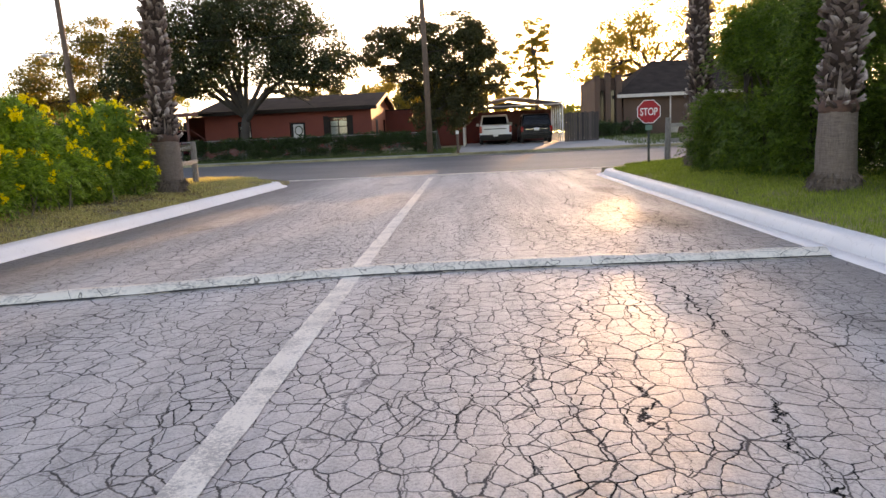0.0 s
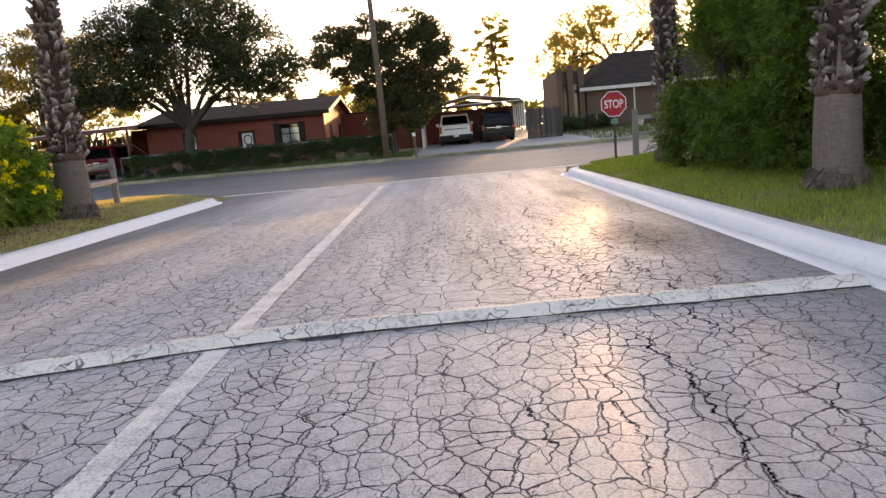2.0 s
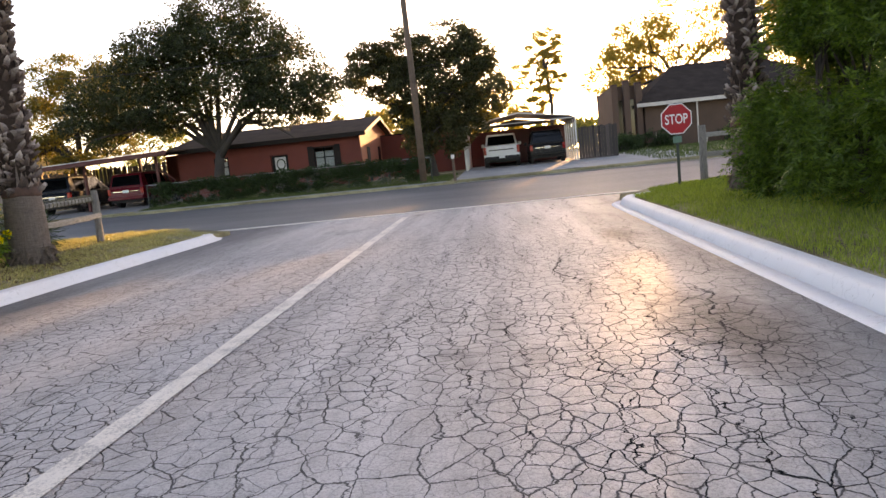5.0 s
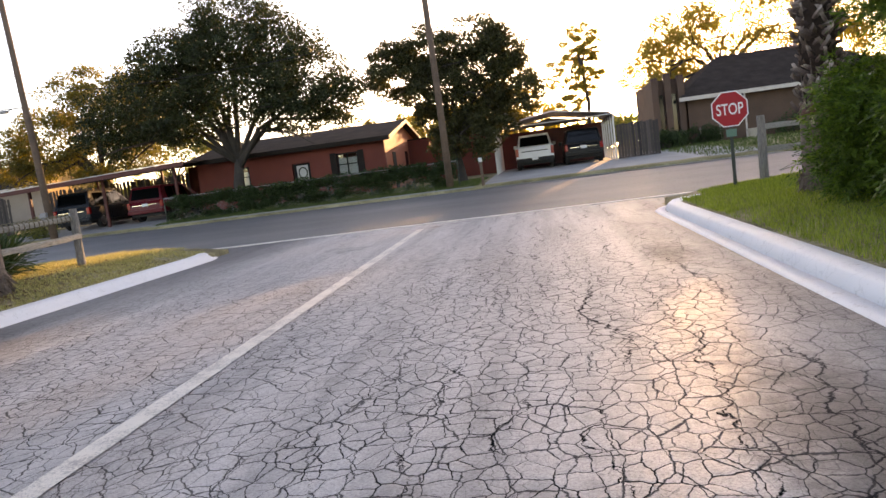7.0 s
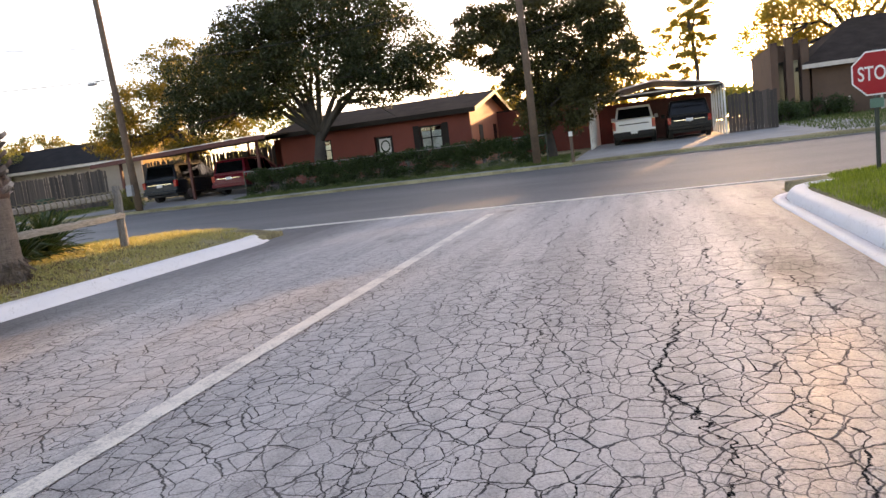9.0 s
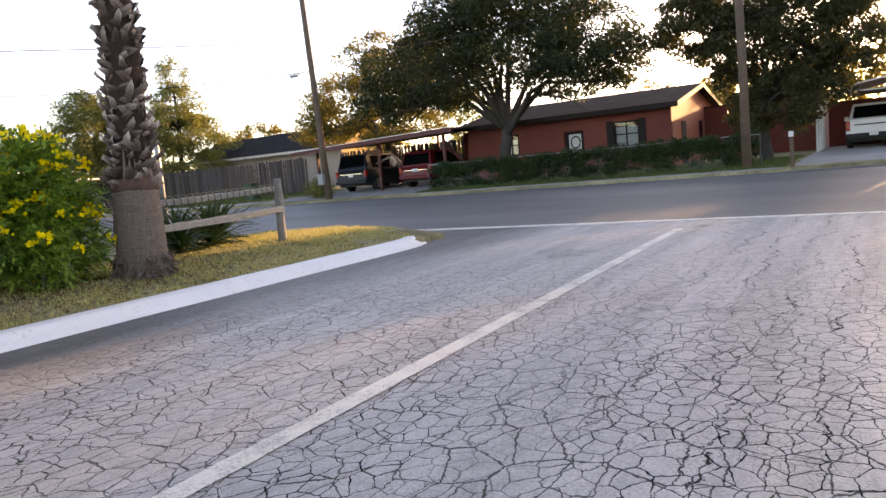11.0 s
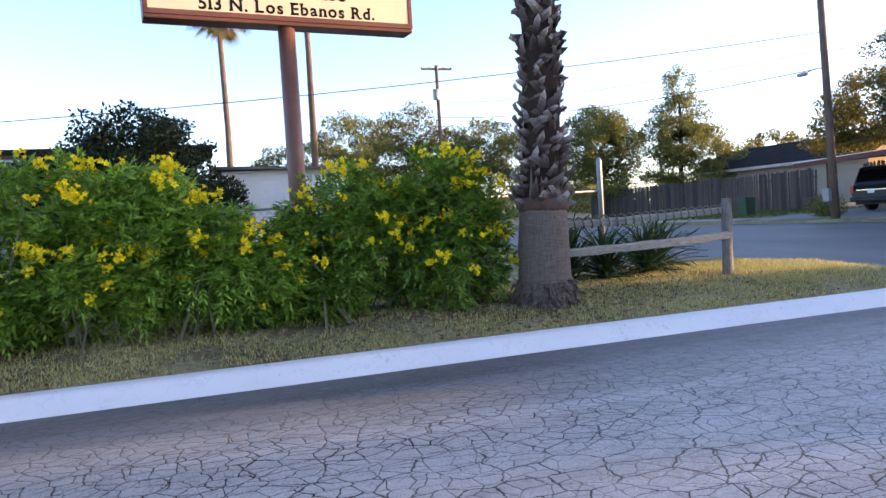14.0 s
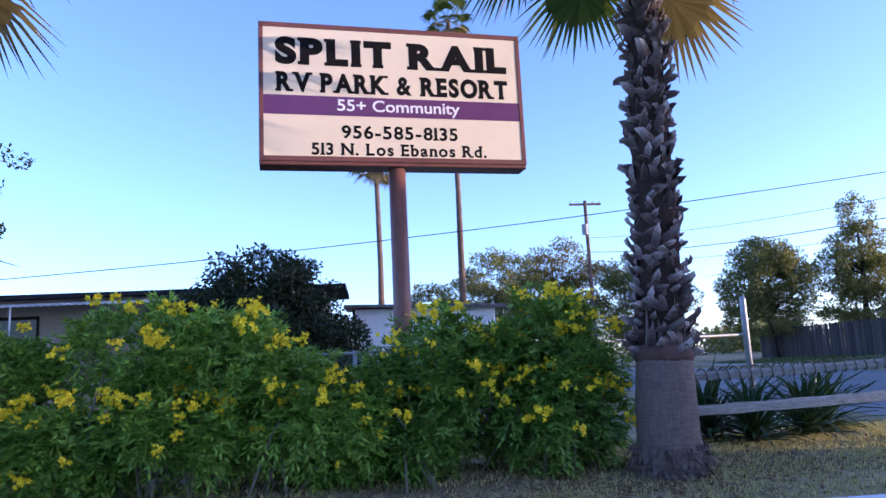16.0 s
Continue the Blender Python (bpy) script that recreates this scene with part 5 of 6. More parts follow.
# lean-to carport with parked vehicles
lean = thing("carport", (-18.6, 40.0, verge(-18, 40)), "low red-trimmed lean-to carport joined to a red house", "carport")
part("roof", slab([(-5.2, -0.9, 2.36), (4.8, -0.9, 2.68), (4.8, 6.5, 3.0), (-5.2, 6.5, 2.7)], 0.07), "shingle_brown", lean)
part("fascia", slab([(-5.22, -0.98, 2.38), (4.8, -0.98, 2.70), (4.8, -0.902, 2.70), (-5.22, -0.902, 2.38)], 0.2), "trim_red", lean, "dark red fascia board")
for x in (-4.2, -0.1, 3.8):
    for y in (0.0, 5.8):
        part("post", boxed(x - 0.06, x + 0.06, y - 0.06, y + 0.06, -0.1, 2.5 + 0.032 * (x + 4) + 0.045 * y - 0.06), "trim_red", lean)
part("brace", tube(bmesh.new(), [(3.8, 0, 1.9), (4.7, 0, 1.2)], 0.03, 5), "trim_red", lean)
part("drip_edge", slab([(-5.24, -1.02, 2.42), (4.82, -1.02, 2.74), (4.82, -0.9, 2.745), (-5.24, -0.9, 2.425)], 0.028), "metal_white", lean, "pale metal drip edge")
part("back_wall", boxed(1.2, 4.9, 6.45, 6.6, -0.2, 2.75), "house_red", lean)

# the metal carport
met = thing("metal_carport", (3.75, 44.0, verge(3.7, 44) + 0.02), "open two-car metal carport with a rounded shallow roof", "carport")
prof = [(-3.05, 2.1), (-3.0, 2.3), (-2.8, 2.45), (0, 2.86), (2.8, 2.45), (3.0, 2.3), (3.05, 2.1)]
bm = bmesh.new()
ra = [[bm.verts.new((x, y, z + dz)) for x, z in prof] for y, dz in ((-0.2, 0), (6.2, 0))]
for j in range(len(prof) - 1):
    bm.faces.new((ra[0][j], ra[0][j + 1], ra[1][j + 1], ra[1][j]))
bmesh.ops.solidify(bm, geom=bm.faces[:], thickness=0.03)
part("roof", bm, "metal_roof", met)
part("front_arch", tube(bmesh.new(), [(x, -0.22, z - 0.04) for x, z in prof], 0.04, 6), "metal_white", met)
part("cross_bar", tube(bmesh.new(), [(-2.9, -0.2, 2.3), (2.9, -0.2, 2.3)], 0.03, 6), "metal_white", met)
for x in (-3.0, 3.0):
    for y in (-0.2, 1.1, 2.4, 3.7, 5.0, 6.2):
        part("post", boxed(x - 0.04, x + 0.04, y - 0.04, y + 0.04, -0.05, 2.25), "metal_white", met)
part("back_screen", boxed(-3.0, 3.0, 6.25, 6.3, -0.05, 2.2), "trim_red", met, "dark red wall behind the carport")
part("gable_sheet", extruded([(-2.8, 2.36), (2.8, 2.36), (0, 2.8)], 6.1, 6.14, "y"), "metal_roof", met)

# red wall between the house and the metal carport
gw = thing("garden_wall", (-1.9, 48.5, verge(-2, 48)), "plain dark red wall between a house and a carport", "wall")
part("wall", boxed(-2.7, 2.6, 0, 0.2, -0.3, 2.5), "house_red", gw)
part("coping", boxed(-2.72, 2.62, -0.03, 0.23, 2.5, 2.57), "trim_dark", gw)

# wooden fence panel beside the carport
wf = thing("wooden_fence", (7.9, 44.6, verge(8, 44)), "brown close-boarded fence beside a metal carport", "fence")
for i in range(14):
    part("board", boxed(-0.95 + i * 0.15, -0.81 + i * 0.15, 0.01 * (i % 2), 0.022 + 0.01 * (i % 2), -0.1, 1.75 + 0.03 * ((i * 7) % 3)), "fence_board", wf)
part("rail", boxed(-0.95, 1.15, 0.035, 0.08, 1.3, 1.4), "fence_board", wf)
part("rail", boxed(-0.95, 1.15, 0.035, 0.08, 0.3, 0.4), "fence_board", wf)

# long wooden fence to the west
wf = thing("wooden_fence", (-39, 44, verge(-39, 44)), "long dark weathered close-boarded fence along a yard", "fence")
rng = np.random.default_rng(5)
b_me = []
for v in range(3):
    bm = extruded([(-0.066, -0.1), (0.066, -0.1), (0.066, 2.1 + 0.04 * v), (0.04, 2.15 + 0.04 * v), (-0.04, 2.15 + 0.04 * v), (-0.066, 2.1 + 0.04 * v)], 0, 0.02, "y")
    me = bpy.data.meshes.new("board")
    bm.to_mesh(me)
    bm.free()
    me.materials.append(MATS["fence_board"])
    b_me.append(me)
for i in range(168):
    b = new("board", b_me[int(rng.integers(3))])
    b.parent = wf
    b.matrix_basis = pose(-11.6 + i * 0.139, 0.006 * rng.normal(), 0.02 * rng.normal(), 0, rng.normal() * 0.8, rng.normal() * 3)
for z in (0.4, 1.7):
    part("rail", boxed(-11.7, 11.7, 0.04, 0.09, z, z + 0.09), "fence_board", wf)

wf = thing("wooden_fence", (-20, 47.6, verge(-20, 47)), "weathered close-boarded fence behind a lean-to carport", "fence")
for i in range(95):
    b = new("board", b_me[int(rng.integers(3))])
    b.parent = wf
    b.matrix_basis = pose(-7.5 + i * 0.139, 0.006 * rng.normal(), 0.15 + 0.02 * rng.normal(), 0, rng.normal() * 0.8, rng.normal() * 3)
part("rail", boxed(-7.6, 5.7, 0.04, 0.09, 1.3, 1.39), "fence_board", wf)

# neighbour's house with a dark roof
nb = thing("house", (-41.5, 58, verge(-40, 58)), "low house with a long dark shingle roof behind a wooden fence", "house")
part("front_wall", boxed(-8.5, 8.5, -3.6, -3.4, -0.3, 3.3), "house_tan", nb)
part("back_wall", boxed(-8.5, 8.5, 3.4, 3.6, -0.3, 3.3), "house_tan", nb)
# gables differ from the tan walls by a sunlit tone in the colour
for x in (-8.5, 8.3):
    part("gable_wall", extruded([(-3.4, -0.3), (3.4, -0.3), (3.4, 3.3), (0, 4.7), (-3.4, 3.3)], x, x + 0.2), "house_ochre_sunlit", nb)
part("roof", slab([(-9.2, -4.3, 3.05), (9.2, -4.3, 3.05), (9.2, 0, 4.92), (-9.2, 0, 4.92)], 0.12), "shingle", nb)
part("roof", slab([(-9.2, 0.002, 4.92), (9.2, 0.002, 4.92), (9.2, 4.3, 3.05), (-9.2, 4.3, 3.05)], 0.12), "shingle", nb)
part("fascia", boxed(-9.2, 9.2, -4.35, -4.302, 2.85, 3.06), "trim_pale", nb)
for sgn in (-1, 1):
    part("barge_board", extruded([(sgn * 4.3, 3.05), (0, 4.92), (0, 4.68), (sgn * 4.3, 2.81)], 9.202, 9.26), "house_ochre_sunlit", nb, "barge board with low sunlight put into its ochre colour")

# brown brick building with pilasters
br = thing("brick_building", (16.5, 55, verge(16, 55)), "brown brick building with tall pilasters and a hipped roof", "building")
part("front_wall", windowed_wall(-3.9, 9.0, -0.3, 3.0, [(3.5, 4.6, -0.29, 2.2)], 0, 0.3), "house_brown", br)
part("side_wall", boxed(8.7, 9.0, 0.3, 12, -0.3, 3.0), "house_brown", br)
part("back_wall", boxed(-3.9, 8.7, 11.7, 12, -0.3, 3.0), "house_brown", br)
part("door", boxed(3.5, 4.6, 0.18, 0.24, -0.2, 2.2), "trim_dark", br)
bm = bmesh.new()
pts = [(-4.5, -0.6, 3.0), (9.6, -0.6, 3.0), (9.6, 12.6, 3.0), (-4.5, 12.6, 3.0), (-0.5, 6, 5.9), (5.6, 6, 5.9)]
v = [bm.verts.new(p) for p in pts]
for f in ((0, 1, 5, 4), (1, 2, 5), (2, 3, 4, 5), (3, 0, 4), (0, 3, 2, 1)):
    bm.faces.new([v[i] for i in f])
bmesh.ops.recalc_face_normals(bm, faces=bm.faces)
part("roof", bm, "shingle_brown", br)
part("fascia", boxed(-4.5, 9.6, -0.66, -0.602, 2.78, 3.02), "trim_pale", br)
part("tower_wall", boxed(-6.0, -3.92, 0.4, 8, -0.3, 4.35), "house_brown", br, "flat-topped brown brick wing")
for i, (x, zt) in enumerate(((-6.05, 4.5), (-5.25, 4.7), (-4.45, 4.5))):
    part("pilaster", boxed(x, x + 0.4, -0.1, 0.4, -0.3, zt, 0.02), "house_brown", br)
for x in (-5.6, -4.8):
    part("slit_window", boxed(x, x + 0.3, 0.37, 0.399, 0.6, 3.4), "glass_dark", br)
for x in (-3.4, -2.2, -0.6):
    part("porch_post", boxed(x, x + 0.09, -0.55, -0.46, -0.1, 2.9 if x > -1 else 1.0), "trim_pale", br)
pot = thing("flower_pot", (15.9, 53.2, verge(16, 53)), "pale clay flower pot beside a brick building", "flower pot")
part("pot", tube(bmesh.new(), [(0, 0, 0), (0, 0, 0.5), (0, 0, 0.56), (0, 0, 0.6)], [0.2, 0.32, 0.36, 0.36], 14), "pot_pale", pot)
for i, (x, y, ln) in enumerate(((10.8, 53.2, 1.3), (13.0, 53.8, 1.2), (18.5, 53.6, 1.5), (10.0, 50.5, 1.0))):
    shrub((x, y, verge(x, y)), [(0, 0, 0.55, ln, 0.6, 0.55), (ln * 0.5, 0, 0.5, 0.7, 0.6, 0.5)], 2500, 0.14, "leaf_hedge", "low green shrub beside a brick building", 130 + i)

# mobile home and white shed behind the sign
mh = thing("mobile_home", (-18.2, 6.0, 0.55), "tan mobile home with a corrugated awning behind the shrubs", "mobile home")
bm = bmesh.new()
for a, b, c, d in ((-8, -2.4, -0.45, 3.2), (-2.4, -0.9, -0.45, 1.9), (-2.4, -0.9, 2.75, 3.2), (-0.9, 6.6, -0.45, 3.2)):
    box(bm, -0.2, 0, a, b, c, d)
part("wall", bm, "house_tan", mh)
part("back_wall", boxed(-4.2, -4.0, -8, 6.6, -0.45, 3.2), "house_tan", mh)
part("end_wall", boxed(-4.0, -0.2, 6.4, 6.6, -0.45, 3.2), "house_tan", mh)
part("roof", slab([(-4.4, -8.2, 3.4), (0.35, -8.2, 3.3), (0.35, 7.2, 3.3), (-4.4, 7.2, 3.4)], 0.12), "shingle", mh)
bm = bmesh.new()
rowsa = []
for i in range(121):
    y = -6.0 + i * 0.09
    rowsa.append([bm.verts.new((x, y, z + (0.02 if i % 2 else -0.02))) for x, z in ((0.0, 3.08), (1.5, 2.88))])
for a, b in zip(rowsa, rowsa[1:]):
    bm.faces.new((a[0], a[1], b[1], b[0]))
bmesh.ops.solidify(bm, geom=bm.faces[:], thickness=0.01)
part("awning", bm, "metal_white", mh, "corrugated pale metal awning")
for y in (-5.5, -1.0, 4.3):
    part("awning_post", tube(bmesh.new(), [(1.4, y, -0.45), (1.4, y, 2.88)], 0.025, 6), "metal_white", mh)
win = part("window", boxed(-0.12, -0.1, -2.37, -0.93, 1.93, 2.72), "glass_dark", mh)
bm = bmesh.new()
for a, b, c, d in ((-2.4, -0.9, 1.9, 1.97), (-2.4, -0.9, 2.68, 2.75), (-2.4, -2.33, 1.97, 2.68), (-0.97, -0.9, 1.97, 2.68)):
    box(bm, -0.08, 0.02, a, b, c, d)
part("frame", bm, "trim_dark", win)
shed = thing("shed", (-19.4, 15.4, 0.22), "white metal shed with horizontal siding behind the sign", "shed")
bm = boxed(-3, 0, -2.0, 2.2, -0.1, 3.0)
part("body", bm, "siding_white", shed)
for i in range(22):
    part("siding_board", extruded([(0.002, i * 0.135), (0.03, i * 0.135), (0.012, i * 0.135 + 0.13), (0.002, i * 0.135 + 0.13)], -1.98, 2.18, "y"), "siding_white", shed)
part("corner_trim", boxed(0.002, 0.05, -2.06, -1.982, -0.1, 3.0), "trim_dark", shed)
part("roof", slab([(-3.2, -2.3, 3.25), (0.3, -2.3, 3.14), (0.3, 2.5, 3.0), (-3.2, 2.5, 3.1)], 0.08), "metal_roof", shed)

# ---- vehicles ----


def vehicle(at, turn, name, label, category, paint, length, width, height, kind="suv", tail="tail_red"):
    """A parked car, its rear towards -y: body with rounded shoulders, glass, lamps, wheels."""
    ob = thing(name, at, label, category, turn=turn)
    L, W, Ht = length, width / 2, height
    if kind == "suv":
        belt = Ht * 0.58
        low = [(0, 0.42), (0.02, belt * 0.82), (0.12, belt), (L * 0.72, belt), (L * 0.97, belt * 0.86), (L, 0.6), (L, 0.36)]
        top = [(0.1, belt), (0.32, Ht - 0.05), (0.5, Ht), (L * 0.52, Ht), (L * 0.73, belt)]
    else:
        belt = Ht * 0.62
        low = [(0, 0.5), (0.0, belt), (0.05, belt + 0.02), (L * 0.76, belt + 0.02), (L * 0.97, belt * 0.95), (L, 0.7), (L, 0.42)]
        top = [(L * 0.36, belt), (L * 0.40, Ht - 0.04), (L * 0.45, Ht), (L * 0.6, Ht), (L * 0.75, belt)]
    bm = extruded(low, -W, W)
    bmesh.ops.bevel(bm, geom=[e for e in bm.edges if abs(e.verts[0].co.x - e.verts[1].co.x) < 1e-4], offset=0.07, segments=3, affect="EDGES", profile=0.6)
    part("body", bm, paint, ob, smooth=False)
    bm = extruded(top, -W * 0.97, W * 0.97)
    for v in bm.verts:
        if v.co.z > belt + 0.05:
            v.co.x *= 0.84
    bmesh.ops.bevel(bm, geom=[e for e in bm.edges], offset=0.05, segments=2, affect="EDGES", profile=0.6)
    cab = part("cabin", bm, paint, ob)
    y0, y1 = top[0][0], top[1][0]

    def on_back(u, s, out=0.012):
        return (s * W * (0.97 - 0.13 * u), y0 + (y1 - y0) * u - out, belt + (top[1][1] - belt) * u)

    bm = bmesh.new()
    q = [bm.verts.new(on_back(u, s)) for u, s in ((0.14, -0.86), (0.14, 0.86), (0.88, 0.86), (0.88, -0.86))]
    bm.faces.new(q)
    bmesh.ops.solidify(bm, geom=bm.faces[:], thickness=0.012)
    part("rear_window", bm, "glass_dark", ob)
    ts, te = top[2][0] + 0.05, top[3][0]
    for sgn in (-1, 1):
        for a, b in ((0.04, 0.36), (0.38, 0.68), (0.7, 0.97)):
            bm = bmesh.new()
            ya, yb = ts + (te + 0.35 - ts) * a, ts + (te + 0.35 - ts) * b
            qs = [(sgn * (W * 0.955 + 0.006), ya, belt + 0.06), (sgn * (W * 0.955 + 0.006), yb, belt + 0.06), (sgn * (W * 0.845 + 0.006), min(yb, te), Ht - 0.12), (sgn * (W * 0.845 + 0.006), min(ya, te - 0.05), Ht - 0.12)]
            bm.faces.new([bm.verts.new(p) for p in qs])
            bmesh.ops.solidify(bm, geom=bm.faces[:], thickness=0.01)
            part("side_window", bm, "glass_dark", ob)
    part("rear_bumper", boxed(-W * 0.98, W * 0.98, -0.1, 0.1, 0.42, 0.62, 0.03), "rubber_black" if kind == "pickup" else paint, ob)
    for sgn in (-1, 1):
        z0, z1 = (belt * 0.62, belt * 0.98) if kind == "pickup" else (belt * 0.68, belt * 0.98)
        a, b = sorted((sgn * W * 0.84, sgn * W * 1.005))
        part("tail_lamp", boxed(a, b, -0.012, 0.16, z0, z1, 0.02), tail, ob)
    plate_z = 0.78 if kind == "suv" else 0.5
    part("number_plate", boxed(-0.16, 0.16, -0.112 if kind == "pickup" else -0.02, -0.101 if kind == "pickup" else 0.02, plate_z, plate_z + 0.15), "number_plate", ob)
    part("trim_bar", boxed(-W * 0.7, W * 0.7, -0.015, 0.03, belt * 0.8, belt * 0.84), "chrome" if kind == "suv" else "rubber_black", ob)
    part("underside", boxed(-W * 0.9, W * 0.9, 0.15, L - 0.15, 0.28, 0.5), "rubber_black", ob)
    if kind == "suv":
        for sgn in (-1, 1):
            part("roof_rail", tube(bmesh.new(), [(sgn * W * 0.72, 0.8, Ht), (sgn * W * 0.72, 0.9, Ht + 0.05), (sgn * W * 0.72, L * 0.5, Ht + 0.05), (sgn * W * 0.72, L * 0.53, Ht)], 0.018, 5), "rubber_black", ob)
    for sgn in (-1, 1):
        m = part("mirror", boxed(sgn * (W + 0.12) - 0.09, sgn * (W + 0.12) + 0.09, L * 0.68, L * 0.68 + 0.12, belt + 0.03, belt + 0.22, 0.03), paint, ob)
    for y in (L * 0.2, L * 0.8):
        for sgn in (-1, 1):
            w = part("wheel", tube(bmesh.new(), [(sgn * (W - 0.22), y, 0.37), (sgn * (W - 0.03), y, 0.37), (sgn * (W + 0.005), y, 0.37)], [0.37, 0.37, 0.34], 20), "tyre", ob, smooth=False)
            part("rim", tube(bmesh.new(), [(sgn * (W + 0.006), y, 0.37), (sgn * (W + 0.02), y, 0.37)], [0.24, 0.19], 14), "rim_metal", w)
    return ob


vehicle((2.72, 45.0, verge(2, 45) + 0.02), 0, "pickup_truck", "white pickup truck parked tail-out under a metal carport", "pickup truck", "car_white", 5.6, 2.0, 1.9, "pickup")
vehicle((5.25, 44.7, verge(5, 45) + 0.02), 0, "parked_suv", "black sport utility car parked under a metal carport", "car", "car_black", 4.8, 1.95, 1.8)
vehicle((-20.9, 40.3, verge(-20, 41) + 0.02), 0, "parked_suv", "large dark navy sport utility car under a lean-to carport", "car", "car_navy", 5.3, 2.05, 1.95)
vehicle((-17.0, 40.6, verge(-17, 41) + 0.02), 0, "parked_suv", "dark red sport utility car under a lean-to carport", "car", "car_red", 4.8, 1.95, 1.8)

# ---- poles, wires, hedge ----
pl = thing("utility_pole", (-19.15, 36.2, verge(-19, 36)), "leaning brown wooden utility pole beside the street", "utility pole")
part("pole", tube(bmesh.new(), [(0.15, 0, -0.3), (0.0, 0, 4), (-0.35, 0.05, 11.5)], [0.17, 0.15, 0.11], 12), "pole_wood", pl, smooth=True)
part("meter_box", boxed(-0.15, 0.15, -0.32, -0.15, 0.7, 1.2, 0.02), "insulator", pl)
part("street_lamp_arm", tube(bmesh.new(), [(-0.12, 0, 5.9), (-0.5, -0.1, 5.95), (-0.9, -0.15, 5.85)], 0.025, 6), "galvanised", pl)
part("lamp_head", boxed(-1.25, -0.85, -0.27, -0.05, 5.76, 5.9, 0.05), "insulator", pl)
pm = thing("utility_pole", (-0.85, 36.6, verge(-1, 36)), "brown wooden utility pole at the end of a hedge", "utility pole")
part("pole", tube(bmesh.new(), [(0, 0, -0.3), (-0.02, 0, 4), (-0.15, 0.05, 11)], [0.16, 0.14, 0.11], 12), "pole_wood", pm, smooth=True)
fp = thing("utility_pole", (-50.5, 30.9, 0.4), "far utility pole with a crossarm and transformer", "utility pole")
part("pole", tube(bmesh.new(), [(0, 0, -0.3), (0, 0, 12.9)], [0.18, 0.13], 10), "pole_wood", fp)
part("crossarm", boxed(-0.06, 0.06, -1.25, 1.25, 12.55, 12.7), "pole_wood", fp)
part("transformer", tube(bmesh.new(), [(0.3, -0.25, 10.2), (0.3, -0.25, 11.0)], 0.24, 12), "insulator", fp)
for y in (-1.15, -0.6, 0.6, 1.15):
    part("insulator", tube(bmesh.new(), [(0, y, 12.7), (0, y, 12.85)], [0.05, 0.035], 6), "insulator", fp)


def cable(a, b, sag, r=0.012, n=22):
    a, b = Vector(a), Vector(b)
    mid = (a + b) / 2
    ob = thing("cable", tuple(a), "thin black overhead cable between poles", "cable", "overhead cables")
    part("strand", tube(bmesh.new(), [a.lerp(b, i / n) - a - Vector((0, 0, sag * 4 * (i / n) * (1 - i / n))) for i in range(n + 1)], r, 4), "wire", ob)


TOP = (-19.45, 36.25, 7.8)
cable(TOP, (-23, -12, 4.4), 0.7, 0.014)
cable((-19.3, 36.2, 7.1), (-50.5, 30.9, 10.4), 0.5)
cable((-19.3, 36.2, 6.4), (-50.5, 30.9, 9.3), 0.6, 0.02)
cable((-19.3, 36.2, 5.8), (-50.5, 30.9, 8.6), 0.6)
cable((-19.5, 36.25, 11.3), (-1.0, 36.65, 11.0), 0.5)
cable((-19.3, 36.2, 7.0), (-1.0, 36.65, 7.3), 0.5)
cable((-1.0, 36.65, 11.0), (60, 37.5, 11.3), 0.8)

hedge = thing("hedge_fence", (-7.2, 37.5, verge(-7, 37.5)), "wire fence overgrown with a dark green vine along the street", "hedge")
rng = np.random.default_rng(8)
for i in range(8):
    part("post", tube(bmesh.new(), [(-7.0 + i * 1.95, 0, -0.2), (-7.0 + i * 1.95, 0, 1.15)], 0.03, 6), "green_post", hedge)
part("top_rail", tube(bmesh.new(), [(-7.0, 0, 1.12), (6.65, 0, 1.1)], 0.02, 5), "galvanised", hedge)
bm = bmesh.new()
for i in range(150):
    for s in (1, -1):
        x0 = -7.0 + i * 0.09
        x1 = x0 + s * 1.05
        if -7.05 < x1 < 6.7:
            tube(bm, [(x0, 0.005 * s, 0.05), (x1, 0.005 * s, 1.1)], 0.003, 3, False)
part("mesh_netting", bm, "galvanised", hedge)
blobs = []
for i in range(420):
    x = rng.uniform(-6.9, 6.5)
    thick = 0.5 + 0.5 * noise.noise((x * 0.5, 3, 0))
    z = rng.uniform(0.68, 1.14) if rng.random() < 0.72 - 0.3 * thick else rng.uniform(0.08, 0.8)
    blobs.append((x, rng.normal() * 0.08, z, rng.uniform(0.2, 0.4), 0.14, rng.uniform(0.1, 0.18)))
pts = clump_points(rng, blobs, 42000, 0.3)
quick("vine", *leaves(rng, pts[pts[:, 2] > 0.03], 0.085, 0.055), "leaf_hedge", hedge)

gate = thing("marker_post", (0.62, 35.75, verge(0.6, 36)), "short leaning post with pale cap beside a concrete drive", "post")
part("post", tube(bmesh.new(), [(0, 0, -0.15), (-0.02, 0, 1.0)], 0.06, 8), "pole_wood", gate)
part("cap", tube(bmesh.new(), [(-0.02, 0, 0.95), (-0.02, 0, 1.12)], 0.075, 8), "metal_white", gate)


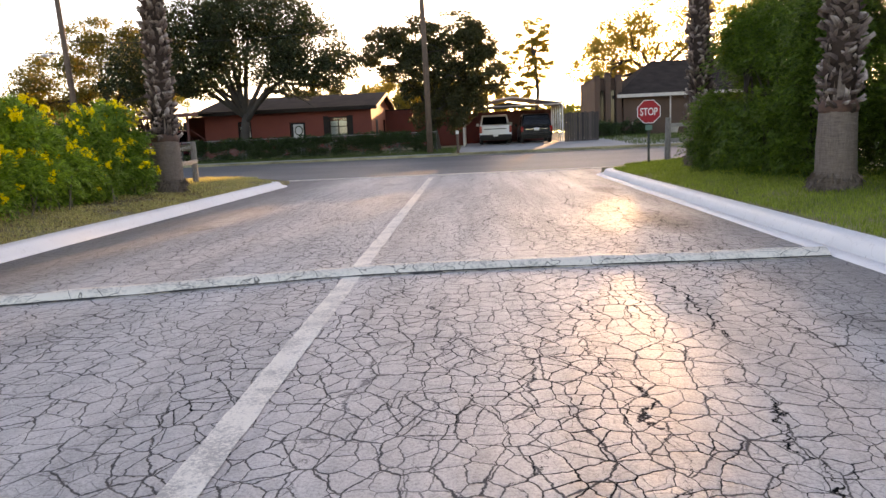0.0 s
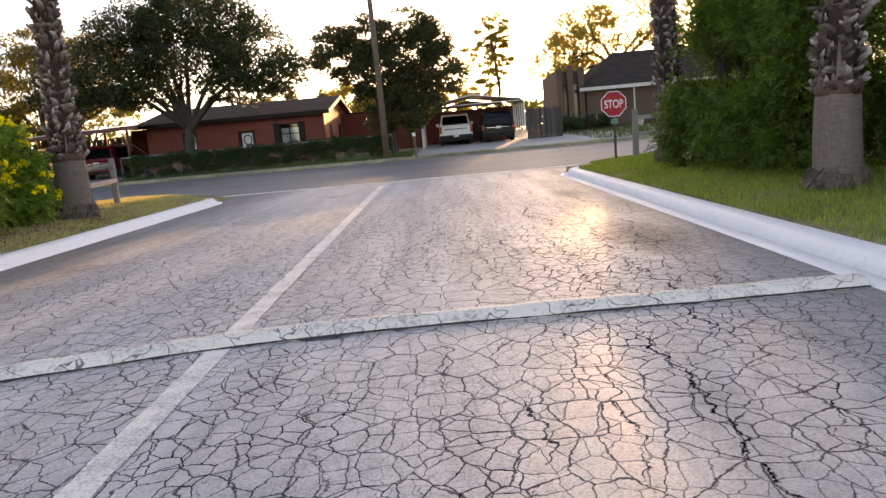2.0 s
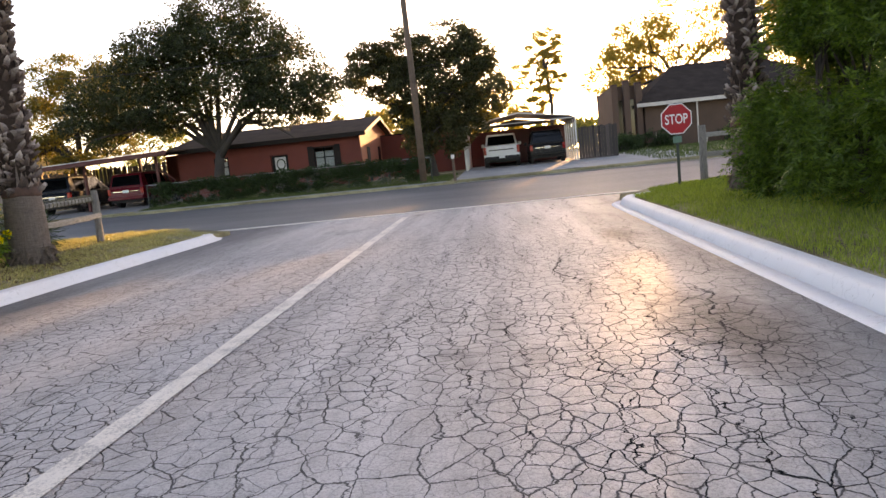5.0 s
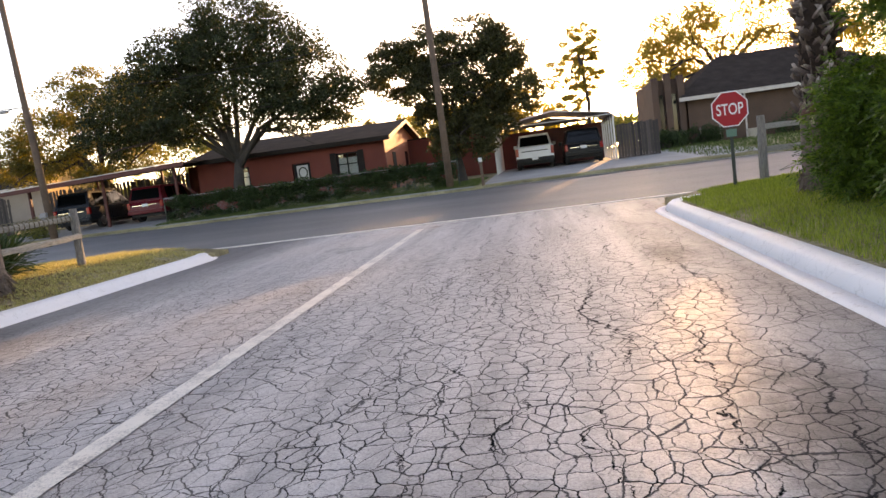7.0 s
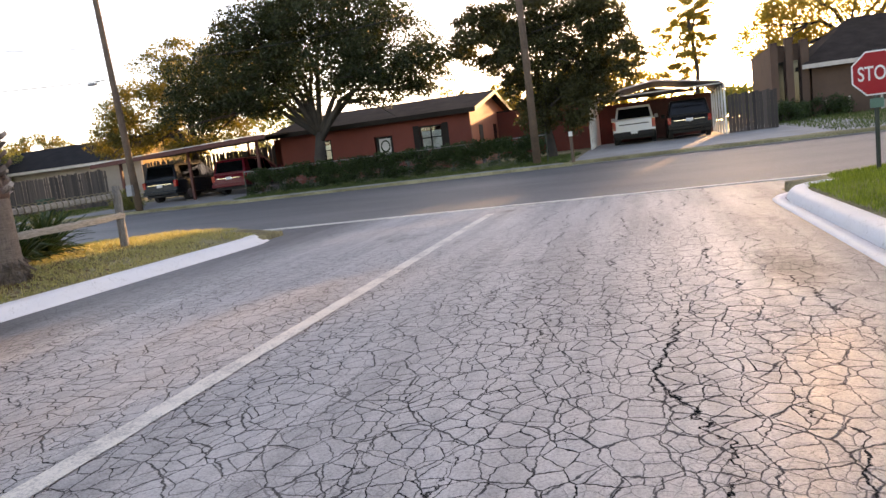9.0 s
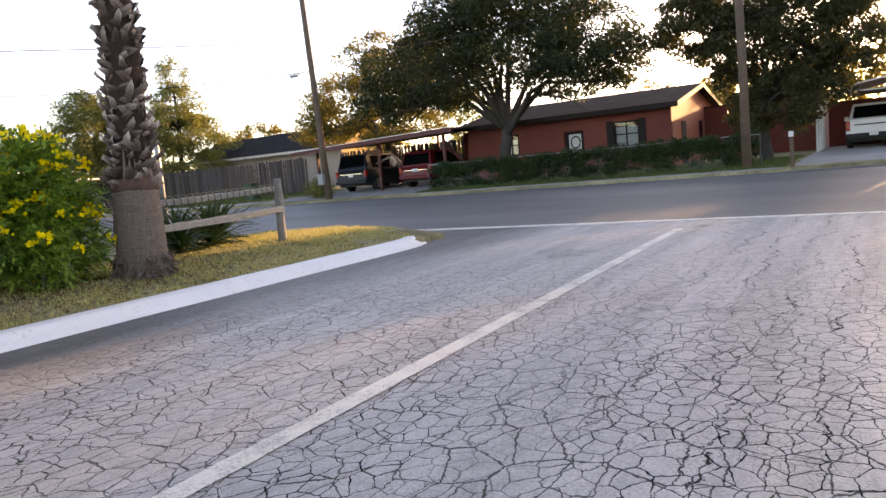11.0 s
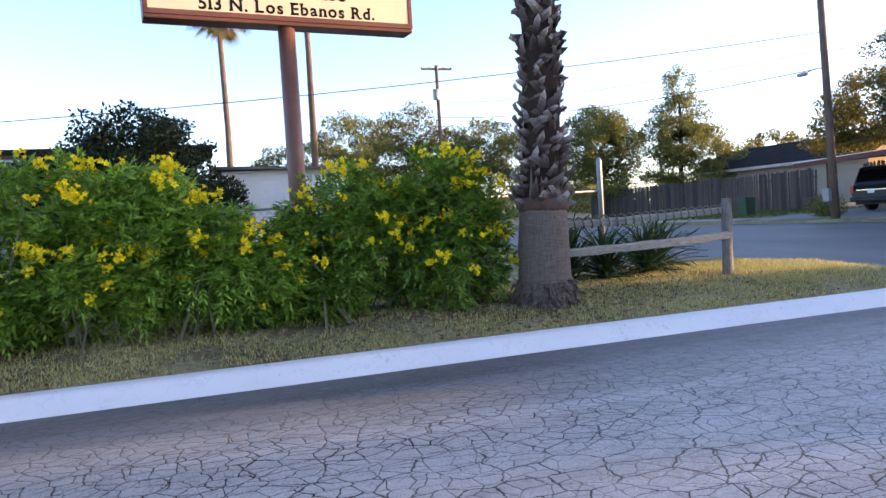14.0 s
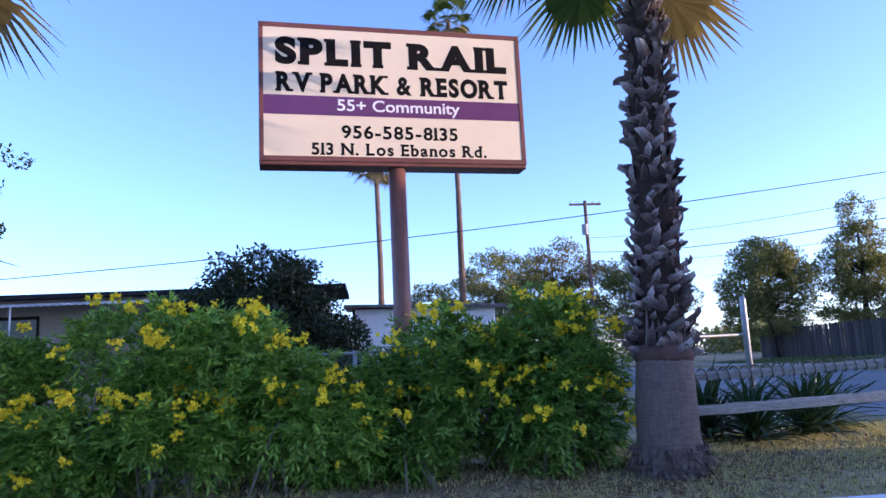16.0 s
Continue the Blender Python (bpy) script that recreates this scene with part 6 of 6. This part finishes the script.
shrub((-20.4, 37.4, verge(-20, 37)), [(0, 0, 0.45, 0.5, 0.4, 0.45), (-0.7, 0.2, 0.4, 0.5, 0.4, 0.4)], 2200, 0.1, "leaf_far", "small weedy shrub at the foot of a utility pole", 141)
bin_at = thing("wheelie_bin", (-27.6, 39.6, verge(-27, 39)), "dark green wheeled bin beside the far pavement", "bin")
part("body", extruded([(-0.26, 0.08), (0.26, 0.08), (0.31, 0.95), (-0.31, 0.95)], -0.28, 0.28), "bin_green", bin_at)
part("lid", boxed(-0.31, 0.31, -0.36, 0.34, 0.952, 1.02, 0.02), "bin_green", bin_at)
part("handle", tube(bmesh.new(), [(-0.25, 0.38, 0.93), (0.25, 0.38, 0.93)], 0.018, 6), "rubber_black", bin_at)
for x in (-0.27, 0.27):
    part("wheel", tube(bmesh.new(), [(x - 0.025, 0.22, 0.1), (x + 0.025, 0.22, 0.1)], 0.1, 12), "tyre", bin_at)

# woods that close the distance
rng = np.random.default_rng(77)
wood = []
for i in range(420):
    a = rng.uniform(-62, 62) if i % 3 else rng.uniform(-150, 150)
    d = rng.uniform(96, 125)
    hh = 4.2 + 1.6 * noise.noise((a * 0.06, 1, 4)) + rng.uniform(-0.6, 0.8)
    wood.append((d * math.sin(radians(a)), d * math.cos(radians(a)), 0.6 + hh * rng.uniform(0.25, 0.6), rng.uniform(2.5, 4.5), rng.uniform(1.5, 3), hh * 0.4))
quick("far_woods", *leaves(rng, clump_points(rng, wood, 60000, 0.3), 0.75, 0.5), "leaf_far", None, "low hazy belt of trees in the distance", kind="stuff")

# ---- grass and litter ----


def lawn_points(rng, n, x0, x1, y0, y1, bare=0.35):
    p = np.stack([rng.uniform(x0, x1, n), rng.uniform(y0, y1, n)], 1)
    keep = [noise.noise((a * 1.3, b * 1.3, 9)) + 0.6 * noise.noise((a * 5, b * 5, 2)) + rng.uniform(-0.4, 0.4) > bare - 0.6 for a, b in p]
    p = p[np.array(keep)]
    return np.array([(a, b, ground_height(a, b) - 0.004) for a, b in p])


rng = np.random.default_rng(9)
lay_grass("lawn_grass", rng, lawn_points(rng, 75000, -8.8, -4.82, 7.0, 22.3, 0.4), 0.055, 0.011, "grass_dry", "short dry patchy grass beside the kerb")
lay_grass("verge_grass", rng, lawn_points(rng, 9000, -9.4, -5.6, 20.5, 22.9, 0.2), 0.07, 0.008, "grass_dry", "short dry grass at the drive mouth")
lay_grass("lush_grass", rng, lawn_points(rng, 70000, 5.68, 9.2, 5.0, 21.6, 0.0), 0.085, 0.009, "grass_lush", "lush green grass beside the kerb")
lay_grass("lush_verge", rng, lawn_points(rng, 14000, 6.2, 10.5, 21.2, 22.5, 0.0), 0.09, 0.009, "grass_lush", "lush green grass around the stop sign")
lay_grass("far_grass", rng, lawn_points(rng, 26000, -14, 0.4, 35.75, 41.8, 0.2), 0.12, 0.02, "grass_far", "green grass strip before the hedge fence")
lay_grass("yard_grass", rng, lawn_points(rng, 14000, 9.5, 26, 36, 54, 0.2), 0.16, 0.03, "grass_far", "green yard before a brick building")
lay_grass("west_grass", rng, lawn_points(rng, 14000, -46, -24.5, 37.5, 44, 0.4), 0.14, 0.03, "grass_far", "patchy yard grass before a wooden fence")
lp = lawn_points(rng, 5200, -7.6, -4.9, 8.0, 21.0, 0.3)
quick("leaf_litter", *leaves(rng, lp + np.array([0, 0, 0.015]), 0.06, 0.025, flat=0.85), "litter_leaf", None, "dry brown fallen leaves on the lawn", kind="stuff")
ang, rad = rng.uniform(0, 2 * math.pi, 2600), np.abs(rng.normal(size=2600)) * 0.75 + 0.3
lp = np.array([(x, y, ground_height(x, y) + 0.012) for x, y in zip(-5.98 + np.cos(ang) * rad * 0.8, 16.6 + np.sin(ang) * rad * 1.6) if x > -7.4 and x < -4.85])
quick("palm_litter", *leaves(rng, lp, 0.075, 0.022, flat=0.85), "litter_leaf", None, "brown dry litter round the foot of a palm", kind="stuff")
